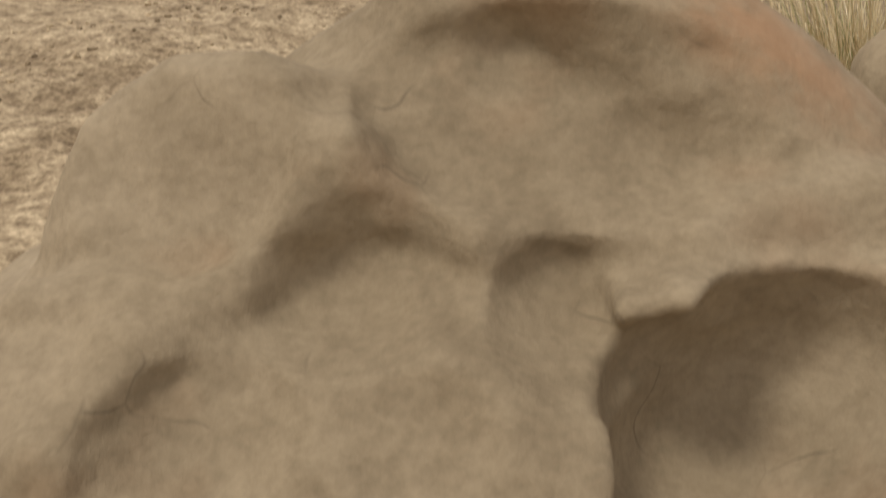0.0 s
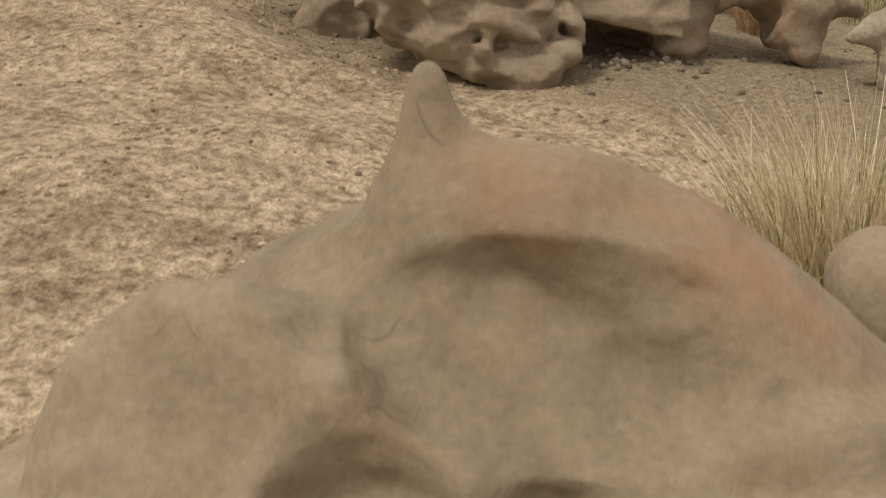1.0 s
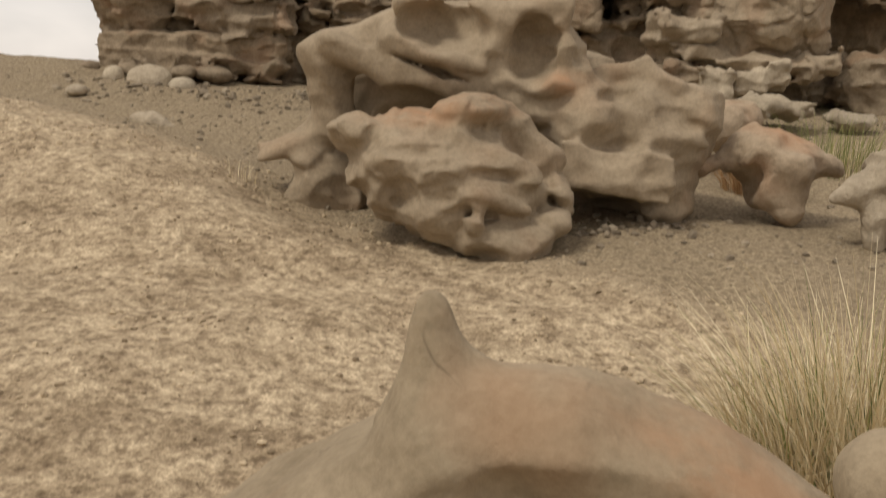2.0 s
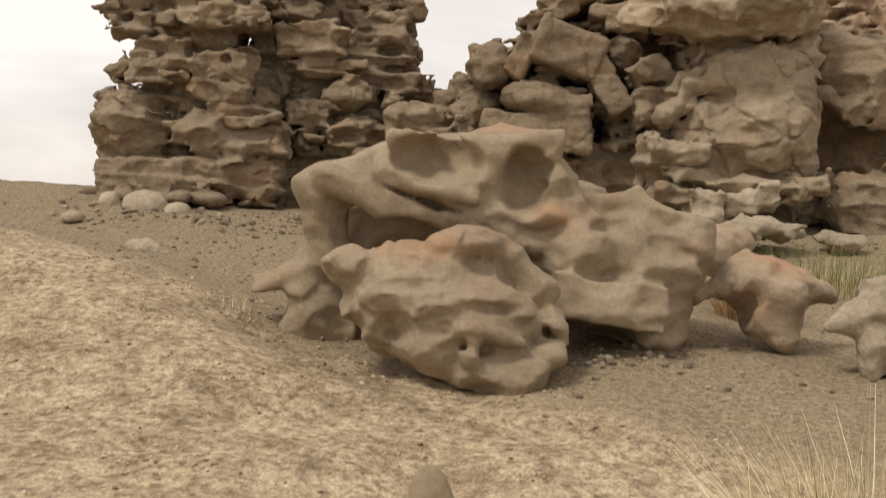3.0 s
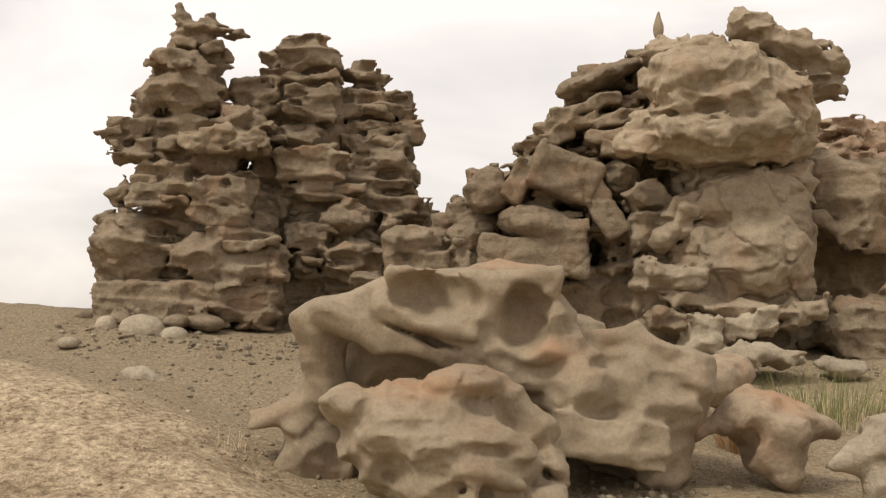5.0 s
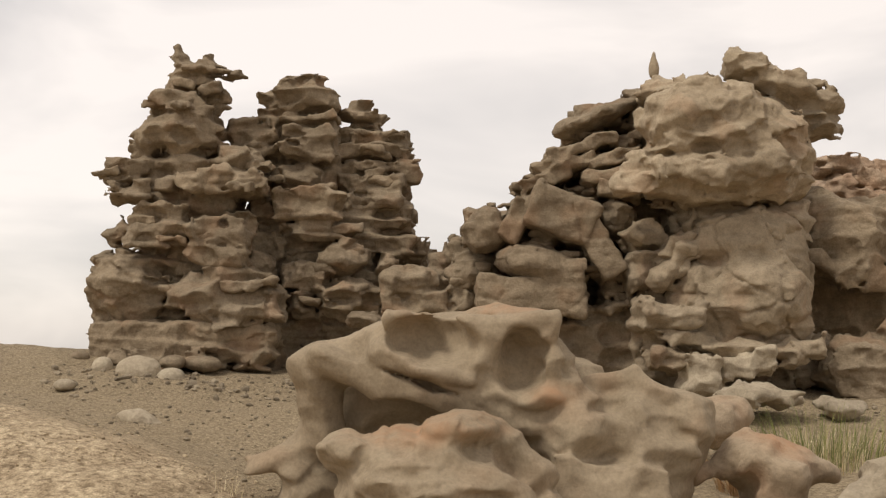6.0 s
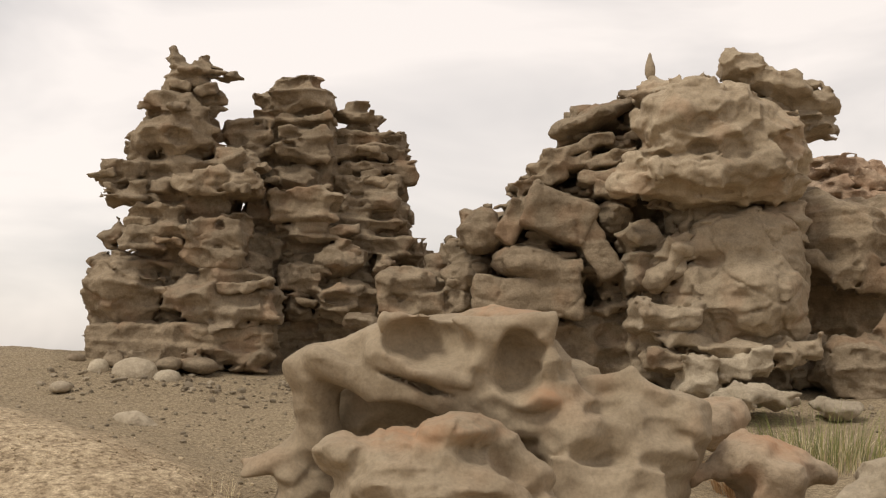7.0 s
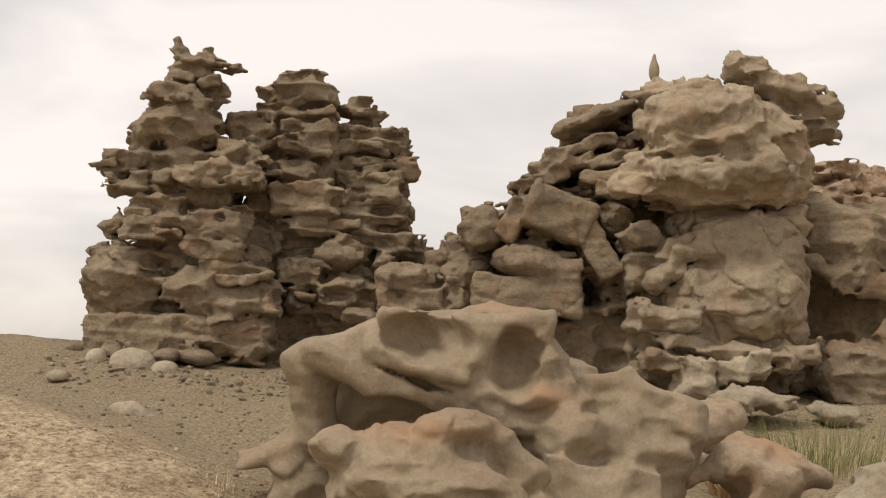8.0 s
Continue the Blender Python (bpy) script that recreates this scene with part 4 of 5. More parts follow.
rock("shelf", B(2.77, 10.15, 1.50, 0.479, 0.550, 0.092, 2), parent=rock_tower_e, cell=0.021, ledges=.03, crest=.03, cracks=.03, material=pillar_stone, strata=.03)
rock("block", E(3.15, 10.40, 1.72, 0.209, 0.400, 0.288, 14), parent=rock_tower_e, cell=0.021, ledges=.03, crest=.03, cracks=.03, material=pillar_stone)

rock_outcrop_f = formation("rock_outcrop", 3.85, 10.80, 1.18, "hollowed rounded sandstone outcrop with a dark cavity beneath", "rock outcrop")
rock("mass", E(3.75, 10.70, 2.53, 0.512, 0.620, 0.431, -6), E(4.28, 10.75, 2.48, 0.433, 0.620, 0.514), E(3.51, 10.85, 2.77, 0.252, 0.450, 0.285), R(3.28, 10.25, 2.38, 3.62, 10.20, 2.24, 0.113, 0.103), R(3.62, 10.20, 2.24, 4.10, 10.25, 2.12, 0.103, 0.113), B(4.16, 11.60, 1.80, 0.639, 0.300, 0.407), C(3.59, 10.30, 1.86, 0.433, 0.950, 0.237, -12), parent=rock_outcrop_f, cell=0.018, scallop=.09, size=.3, crest=.04, ledges=.03)
rock("block", E(3.67, 10.00, 1.31, 0.379, 0.400, 0.309), E(3.48, 10.00, 1.46, 0.140, 0.260, 0.170, -20), R(3.87, 10.00, 1.41, 4.00, 10.05, 1.76, 0.200, 0.070), parent=rock_outcrop_f, cell=0.018, scallop=.06, crest=.03)
rock("block", B(3.36, 10.50, 1.55, 0.157, 0.250, 0.063, -6), E(3.23, 10.50, 1.77, 0.116, 0.250, 0.210, -20), parent=rock_outcrop_f, cell=0.018, crest=.02)
rock("block", B(3.47, 10.60, 1.33, 0.291, 0.300, 0.148), parent=rock_outcrop_f, cell=0.018)

rubble_slope_g = formation("rubble_slope", 0.96, 11.00, 1.40, "slope of tumbled sandstone blocks leaning against the pillar", "rubble slope")
rock("core", B(0.04, 11.70, 2.10, 0.235, 0.300, 0.374), B(2.12, 11.40, 3.76, 0.263, 0.300, 0.364), B(0.90, 11.50, 2.61, 0.636, 0.400, 0.367, 30), B(1.13, 11.50, 1.97, 1.098, 0.450, 0.674), B(1.72, 11.45, 3.24, 0.345, 0.350, 0.732, 10), B(1.31, 11.50, 3.13, 0.347, 0.350, 0.367, 35), B(1.85, 11.30, 2.30, 0.397, 0.350, 0.782), parent=rubble_slope_g, cell=0.021, ledges=.03, crest=.03, cracks=.03)
rock("wall", B(1.45, 10.90, 1.50, 0.635, 0.450, 0.418), parent=rubble_slope_g, cell=0.021, ledges=.03, crest=.03, cracks=.03, strata=.03)
rock("block", E(0.38, 10.90, 2.71, 0.208, 0.300, 0.209, 20), E(0.24, 10.90, 2.83, 0.066, 0.120, 0.058), parent=rubble_slope_g, cell=0.021, ledges=.03, crest=.03, cracks=.03)
rock("block", B(0.66, 10.85, 2.68, 0.131, 0.250, 0.220, 30), parent=rubble_slope_g, cell=0.021, ledges=.03, crest=.03, cracks=.03)
rock("block", B(1.12, 10.70, 2.75, 0.301, 0.300, 0.171, 8), E(0.96, 10.80, 2.88, 0.184, 0.250, 0.115, -20), parent=rubble_slope_g, cell=0.021, ledges=.03, crest=.03, cracks=.03)
rock("slab", E(0.90, 11.10, 3.08, 0.268, 0.280, 0.077, 24), parent=rubble_slope_g, cell=0.021, ledges=.08, cracks=.03)
rock("slab", B(1.05, 11.10, 3.19, 0.268, 0.300, 0.071, 18), parent=rubble_slope_g, cell=0.021, ledges=.08, cracks=.03)
rock("slab", B(1.25, 11.05, 3.31, 0.278, 0.340, 0.106, 2), parent=rubble_slope_g, cell=0.021, ledges=.08, cracks=.03)
rock("slab", E(1.49, 11.15, 3.66, 0.437, 0.340, 0.101, 23), parent=rubble_slope_g, cell=0.021, ledges=.08, cracks=.03)
rock("slab", E(1.75, 11.25, 3.94, 0.158, 0.250, 0.060, -6), parent=rubble_slope_g, cell=0.021, ledges=.08, cracks=.03)
rock("block", B(1.68, 11.00, 3.29, 0.199, 0.300, 0.117, 6), parent=rubble_slope_g, cell=0.021, ledges=.03, crest=.03, cracks=.03)
rock("block", E(1.78, 11.00, 3.52, 0.144, 0.300, 0.129, 40), parent=rubble_slope_g, cell=0.021, ledges=.03, crest=.03, cracks=.03)
rock("block", E(1.90, 11.10, 3.79, 0.156, 0.300, 0.142, 30), parent=rubble_slope_g, cell=0.021, ledges=.03, crest=.03, cracks=.03)
rock("slab", B(1.58, 10.95, 3.08, 0.253, 0.300, 0.076, 8), parent=rubble_slope_g, cell=0.021, ledges=.08, cracks=.03)
rock("slab", B(1.30, 10.90, 3.02, 0.186, 0.250, 0.058, 20), parent=rubble_slope_g, cell=0.021, ledges=.08, cracks=.03)
rock("block", E(0.86, 10.65, 2.31, 0.364, 0.350, 0.170, -4), E(1.10, 10.65, 2.25, 0.203, 0.300, 0.102), parent=rubble_slope_g, cell=0.021, ledges=.03, crest=.03, cracks=.03)
rock("block", B(0.82, 10.75, 2.01, 0.497, 0.360, 0.166), parent=rubble_slope_g, cell=0.021, ledges=.03, crest=.03, cracks=.03)
rock("block", E(0.25, 10.90, 2.25, 0.230, 0.320, 0.209, 25), parent=rubble_slope_g, cell=0.021, ledges=.03, crest=.03, cracks=.03)
rock("block", E(0.06, 11.80, 2.40, 0.178, 0.300, 0.214), parent=rubble_slope_g, cell=0.021, ledges=.03, crest=.03, cracks=.03)
rock("slab", B(1.46, 10.65, 2.35, 0.134, 0.220, 0.329, 28), parent=rubble_slope_g, cell=0.021, ledges=.08, cracks=.03)
rock("ledge", B(1.48, 10.60, 1.87, 0.234, 0.250, 0.056, 2), parent=rubble_slope_g, cell=0.021, ledges=.03, crest=.03, cracks=.03)
rock("block", E(1.75, 10.70, 2.15, 0.118, 0.280, 0.285), parent=rubble_slope_g, cell=0.021, ledges=.03, crest=.03, cracks=.03)
rock("block", E(0.14, 10.90, 1.95, 0.219, 0.300, 0.151), parent=rubble_slope_g, cell=0.021, ledges=.03, crest=.03, cracks=.03)
rock("ledge", E(1.77, 10.70, 1.67, 0.161, 0.250, 0.103), parent=rubble_slope_g, cell=0.021, ledges=.03, crest=.03, cracks=.03)
rock("block", B(1.06, 10.45, 2.75, 0.327, 0.320, 0.211, -22), E(0.83, 10.50, 2.82, 0.212, 0.250, 0.127, -10), parent=rubble_slope_g, cell=0.018, blend=.03, scallop=.03, size=.24, steps=.01, lumpy=.012, cracks=.02, crest=.012)
rock("block", E(0.38, 10.60, 2.64, 0.203, 0.300, 0.225, 20), B(0.30, 10.60, 2.58, 0.118, 0.250, 0.139, 30), parent=rubble_slope_g, cell=0.018, blend=.03, scallop=.03, size=.24, steps=.01, lumpy=.012, cracks=.02, crest=.012)
rock("block", B(0.64, 10.55, 2.71, 0.106, 0.250, 0.213, -28), parent=rubble_slope_g, cell=0.018, blend=.03, scallop=.03, size=.24, steps=.01, lumpy=.012, cracks=.02, crest=.012)
rock("block", E(0.82, 10.40, 2.29, 0.377, 0.340, 0.178, -6), B(1.06, 10.45, 2.19, 0.210, 0.300, 0.147), parent=rubble_slope_g, cell=0.018, blend=.03, scallop=.03, size=.24, steps=.01, lumpy=.012, cracks=.02, crest=.012)
rock("block", B(0.77, 10.55, 1.99, 0.503, 0.400, 0.180, -3), parent=rubble_slope_g, cell=0.018, blend=.03, scallop=.03, size=.24, steps=.01, lumpy=.012, cracks=.02, crest=.012)
rock("slab", E(1.44, 10.85, 3.74, 0.442, 0.340, 0.105, 22), parent=rubble_slope_g, cell=0.018, blend=.03, scallop=.03, size=.24, steps=.01, lumpy=.012, cracks=.02, crest=.012)
rock("block", B(1.39, 10.40, 2.45, 0.126, 0.250, 0.314, 30), parent=rubble_slope_g, cell=0.018, blend=.03, scallop=.03, size=.24, steps=.01, lumpy=.012, cracks=.02, crest=.012)
rock("chip", B(0.25, 10.74, 2.57, 0.081, 0.130, 0.043, 7), parent=rubble_slope_g, cell=0.019, scallop=0.035, size=0.14, steps=0.03, lumpy=0.015)
rock("chip", B(1.01, 10.66, 2.86, 0.145, 0.120, 0.035, -8), parent=rubble_slope_g, cell=0.019, scallop=0.035, size=0.14, steps=0.03, lumpy=0.015)
rock("chip", B(1.27, 10.62, 2.71, 0.139, 0.180, 0.036, -1), parent=rubble_slope_g, cell=0.019, scallop=0.035, size=0.14, steps=0.03, lumpy=0.015)
rock("chip", B(0.72, 11.01, 3.08, 0.100, 0.160, 0.045, 1), parent=rubble_slope_g, cell=0.019, scallop=0.035, size=0.14, steps=0.03, lumpy=0.015)
rock("chip", B(1.08, 10.99, 3.11, 0.094, 0.120, 0.030, -9), parent=rubble_slope_g, cell=0.019, scallop=0.035, size=0.14, steps=0.03, lumpy=0.015)
rock("chip", B(0.96, 11.05, 3.23, 0.111, 0.110, 0.030), parent=rubble_slope_g, cell=0.019, scallop=0.035, size=0.14, steps=0.03, lumpy=0.015)
rock("chip", B(1.21, 11.00, 3.22, 0.116, 0.100, 0.035, -3), parent=rubble_slope_g, cell=0.019, scallop=0.035, size=0.14, steps=0.03, lumpy=0.015)
rock("chip", B(1.35, 10.96, 3.28, 0.099, 0.110, 0.036, -11), parent=rubble_slope_g, cell=0.019, scallop=0.035, size=0.14, steps=0.03, lumpy=0.015)
rock("chip", B(1.82, 11.08, 3.68, 0.195, 0.180, 0.036, -7), parent=rubble_slope_g, cell=0.019, scallop=0.035, size=0.14, steps=0.03, lumpy=0.015)
rock("chip", B(1.63, 11.11, 3.87, 0.078, 0.100, 0.028, -14), parent=rubble_slope_g, cell=0.019, scallop=0.035, size=0.14, steps=0.03, lumpy=0.015)
rock("chip", B(1.77, 11.05, 3.88, 0.072, 0.200, 0.027, -8), parent=rubble_slope_g, cell=0.019, scallop=0.035, size=0.14, steps=0.03, lumpy=0.015)
rock("chip", B(1.51, 10.92, 3.36, 0.110, 0.190, 0.045, 3), parent=rubble_slope_g, cell=0.019, scallop=0.035, size=0.14, steps=0.03, lumpy=0.015)
rock("chip", B(1.74, 10.91, 3.29, 0.088, 0.190, 0.044, 5), parent=rubble_slope_g, cell=0.019, scallop=0.035, size=0.14, steps=0.03, lumpy=0.015)
rock("chip", B(1.65, 10.80, 3.48, 0.087, 0.140, 0.041, -4), parent=rubble_slope_g, cell=0.019, scallop=0.035, size=0.14, steps=0.03, lumpy=0.015)
rock("chip", B(1.82, 10.84, 3.56, 0.087, 0.170, 0.036, 3), parent=rubble_slope_g, cell=0.019, scallop=0.035, size=0.14, steps=0.03, lumpy=0.015)
rock("chip", B(1.77, 10.99, 3.87, 0.083, 0.170, 0.029, 7), parent=rubble_slope_g, cell=0.019, scallop=0.035, size=0.14, steps=0.03, lumpy=0.015)
rock("chip", B(1.96, 10.91, 3.68, 0.071, 0.190, 0.044, -1), parent=rubble_slope_g, cell=0.019, scallop=0.035, size=0.14, steps=0.03, lumpy=0.015)
rock("chip", B(1.71, 10.91, 3.03, 0.110, 0.110, 0.028, 2), parent=rubble_slope_g, cell=0.019, scallop=0.035, size=0.14, steps=0.03, lumpy=0.015)
rock("chip", B(1.22, 10.75, 3.03, 0.097, 0.100, 0.030, 2), parent=rubble_slope_g, cell=0.019, scallop=0.035, size=0.14, steps=0.03, lumpy=0.015)
rock("chip", B(1.39, 10.72, 3.01, 0.108, 0.180, 0.030, 3), parent=rubble_slope_g, cell=0.019, scallop=0.035, size=0.14, steps=0.03, lumpy=0.015)
rock("chip", B(0.74, 10.61, 2.24, 0.128, 0.200, 0.029, -13), parent=rubble_slope_g, cell=0.019, scallop=0.035, size=0.14, steps=0.03, lumpy=0.015)
rock("chip", B(1.04, 10.46, 2.37, 0.173, 0.160, 0.027, 3), parent=rubble_slope_g, cell=0.019, scallop=0.035, size=0.14, steps=0.03, lumpy=0.015)
rock("chip", B(0.17, 10.76, 2.15, 0.108, 0.120, 0.035, 9), parent=rubble_slope_g, cell=0.019, scallop=0.035, size=0.14, steps=0.03, lumpy=0.015)
rock("chip", B(0.32, 10.78, 2.29, 0.103, 0.160, 0.040, -12), parent=rubble_slope_g, cell=0.019, scallop=0.035, size=0.14, steps=0.03, lumpy=0.015)
rock("chip", B(0.13, 11.58, 2.43, 0.093, 0.140, 0.041, -5), parent=rubble_slope_g, cell=0.019, scallop=0.035, size=0.14, steps=0.03, lumpy=0.015)
rock("chip", B(1.33, 10.46, 2.25, 0.068, 0.160, 0.028, 14), parent=rubble_slope_g, cell=0.019, scallop=0.035, size=0.14, steps=0.03, lumpy=0.015)
rock("chip", B(1.64, 10.58, 1.98, 0.069, 0.140, 0.044, 8), parent=rubble_slope_g, cell=0.019, scallop=0.035, size=0.14, steps=0.03, lumpy=0.015)
rock("chip", B(0.22, 10.82, 1.91, 0.120, 0.160, 0.029, 1), parent=rubble_slope_g, cell=0.019, scallop=0.035, size=0.14, steps=0.03, lumpy=0.015)
rock("slab", B(1.59, 10.75, 3.30, 0.251, 0.300, 0.071, 14), parent=rubble_slope_g, cell=0.018, blend=.03, scallop=.04, size=.16, steps=.03, lumpy=.015, crest=.02)
rock("slab", B(1.51, 10.70, 3.14, 0.238, 0.300, 0.065, 4), parent=rubble_slope_g, cell=0.018, blend=.03, scallop=.04, size=.16, steps=.03, lumpy=.015, crest=.02)
rock("slab", B(1.62, 10.65, 2.99, 0.194, 0.300, 0.075, -6), parent=rubble_slope_g, cell=0.018, blend=.03, scallop=.04, size=.16, steps=.03, lumpy=.015, crest=.02)
rock("block", E(1.59, 10.60, 2.74, 0.182, 0.280, 0.193), parent=rubble_slope_g, cell=0.018, blend=.03, scallop=.04, size=.16, steps=.03, lumpy=.015, crest=.02)
rock("slab", B(1.29, 10.80, 3.42, 0.329, 0.300, 0.060, 18), parent=rubble_slope_g, cell=0.018, blend=.03, scallop=.04, size=.16, steps=.03, lumpy=.015, crest=.02)
rock("slab", B(1.13, 10.80, 3.26, 0.285, 0.300, 0.066, 14), parent=rubble_slope_g, cell=0.018, blend=.03, scallop=.04, size=.16, steps=.03, lumpy=.015, crest=.02)
rock("slab", B(0.96, 10.80, 3.12, 0.241, 0.300, 0.066, 20), parent=rubble_slope_g, cell=0.018, blend=.03, scallop=.04, size=.16, steps=.03, lumpy=.015, crest=.02)
rock("boulder", E(-0.34, 10.90, 2.15, 0.285, 0.320, 0.175, 3), E(-0.52, 10.90, 2.11, 0.131, 0.120, 0.120), B(-0.31, 11.05, 1.93, 0.322, 0.360, 0.100),
     label="rounded sandstone boulder resting against the tower foot", category="boulder", group="fallen boulders", cell=0.018, scallop=.06, size=.2, steps=.04, lumpy=.03)
rock("boulder", E(-0.75, 10.80, 1.80, 0.206, 0.250, 0.076, -4),
     label="flat sandstone slab lying at the tower foot", category="boulder", group="fallen boulders", cell=0.018, scallop=.06, size=.2, steps=.04, lumpy=.03)
rock("boulder", B(2.15, 9.60, 1.30, 0.164, 0.200, 0.174, -6),
     label="upright block of pale sandstone below the pillar", category="boulder", group="fallen boulders", cell=0.018, scallop=.06, size=.2, steps=.04, lumpy=.03, material=pale_stone)
rock("boulder", B(2.53, 9.70, 1.38, 0.234, 0.250, 0.107, 6),
     label="pale flat-topped sandstone block below the pillar", category="boulder", group="fallen boulders", cell=0.018, scallop=.06, size=.2, steps=.04, lumpy=.03, material=pale_stone)
rock("boulder", B(1.91, 9.80, 1.42, 0.167, 0.250, 0.098, -8),
     label="wedge of sandstone leaning under the ledge", category="boulder", group="fallen boulders", cell=0.018, scallop=.06, size=.2, steps=.04, lumpy=.03)
rock("boulder", E(2.28, 8.70, 1.16, 0.245, 0.300, 0.079, 2), E(2.57, 8.80, 1.13, 0.177, 0.250, 0.062), E(2.10, 8.60, 1.12, 0.104, 0.120, 0.060),
     label="low flat slab of pale rock beside dry grass", category="boulder", group="fallen boulders", cell=0.018, scallop=.06, size=.2, steps=.04, lumpy=.03, material=pale_stone)
rock("boulder", E(3.07, 8.90, 1.06, 0.188, 0.280, 0.080, -4),
     label="low flat slab of pale rock on bare ground", category="boulder", group="fallen boulders", cell=0.018, scallop=.06, size=.2, steps=.04, lumpy=.03, material=pale_stone)
rock("boulder", B(0.13, 6.00, 1.48, 0.451, 0.440, 0.223, -1), E(-0.27, 5.90, 1.51, 0.183, 0.340, 0.172, 20),
     R(-0.72, 5.85, 1.41, -0.30, 5.85, 1.53, 0.100, 0.153), R(-0.59, 5.74, 1.46, -0.26, 5.68, 1.31, 0.104, 0.085),
     R(-0.26, 5.68, 1.31, 0.17, 5.64, 1.24, 0.080, 0.079), R(0.17, 5.64, 1.24, 0.45, 5.66, 1.16, 0.085, 0.096),
     R(-0.29, 5.66, 1.51, -0.09, 5.55, 1.41, 0.043, 0.061), R(-0.09, 5.55, 1.41, 0.12, 5.55, 1.37, 0.061, 0.056),
     R(0.13, 5.55, 1.37, 0.21, 5.60, 1.62, 0.047, 0.034), E(0.34, 5.95, 1.70, 0.203, 0.280, 0.042, -3),
     R(0.56, 5.75, 1.55, 0.62, 5.66, 1.33, 0.069, 0.074), E(0.46, 5.66, 1.28, 0.176, 0.180, 0.091, 6),
     E(-0.20, 6.38, 1.21, 0.575, 0.420, 0.383), E(0.33, 6.15, 1.07, 0.369, 0.420, 0.277),
     E(0.64, 5.85, 1.09, 0.269, 0.380, 0.269, -10), E(0.95, 5.98, 1.07, 0.424, 0.420, 0.293, -14),
     E(1.22, 5.98, 1.15, 0.179, 0.340, 0.149, -10), E(0.98, 5.98, 0.80, 0.292, 0.380, 0.313, 12),
     E(1.10, 5.92, 0.64, 0.130, 0.260, 0.130), R(0.76, 5.80, 1.35, 0.95, 5.80, 1.39, 0.075, 0.058),
     R(0.95, 5.80, 1.39, 1.11, 5.78, 1.26, 0.058, 0.052), R(1.11, 5.78, 1.26, 1.34, 5.85, 1.22, 0.052, 0.029),
     R(0.62, 5.58, 1.20, 0.92, 5.60, 1.13, 0.045, 0.034), R(0.92, 5.60, 1.13, 1.26, 5.68, 1.00, 0.034, 0.028),
     B(0.78, 5.78, 0.87, 0.300, 0.36, 0.13, -8), R(0.74, 5.50, 0.86, 0.94, 5.56, 1.00, 0.038, 0.028),
     E(0.73, 6.10, 1.33, 0.153, 0.240, 0.137, -30), E(0.78, 6.42, 0.62, 0.45, 0.20, 0.28),
     R(-0.67, 5.87, 1.38, -0.64, 5.95, 1.11, 0.124, 0.107), R(-0.64, 5.95, 1.11, -0.77, 5.98, 0.96, 0.101, 0.084),
     E(-0.86, 6.00, 0.95, 0.198, 0.140, 0.066, 18), R(-0.77, 5.98, 0.95, -1.07, 6.02, 0.94, 0.066, 0.021),
     E(-0.78, 6.00, 0.89, 0.108, 0.160, 0.084, -10), E(-0.68, 6.10, 0.71, 0.231, 0.300, 0.256),
     R(-0.80, 5.92, 0.88, -0.87, 5.92, 0.63, 0.050, 0.038), C(-0.06, 5.46, 1.57, 0.257, 0.280, 0.131, -4),
     C(0.37, 5.46, 1.46, 0.153, 0.280, 0.197, -8), C(-0.13, 5.47, 1.36, 0.263, 0.200, 0.022, -19),
     C(-0.26, 5.62, 1.09, 0.332, 0.460, 0.174, -4), C(0.82, 5.50, 1.25, 0.137, 0.200, 0.055, 12),
     C(0.76, 5.6, 0.60, 0.21, 0.50, 0.12), D(-0.61, 5.82, 0.67, 0.134, 0.20, 0.151, 0.06),
     D(-0.65, 5.60, 1.44, 0.084, 0.30, 0.073, 0.02), D(0.75, 5.50, 1.00, 0.192, 0.30, 0.110, 0.035),
     D(1.09, 5.60, 1.11, 0.168, 0.30, 0.089, 0.04), D(0.94, 5.60, 0.77, 0.123, 0.30, 0.145, 0.03),
     D(0.50, 5.50, 1.00, 0.132, 0.30, 0.143, 0.04),
     label="big sandstone boulder eroded into bowls and an arched leg", category="boulder", cell=0.012, scallop=.034, size=.25, strata=.003, rough=.003, blend=.035, seed=8, steps=0, lumpy=.008, crest=.014, material=smooth_stone)
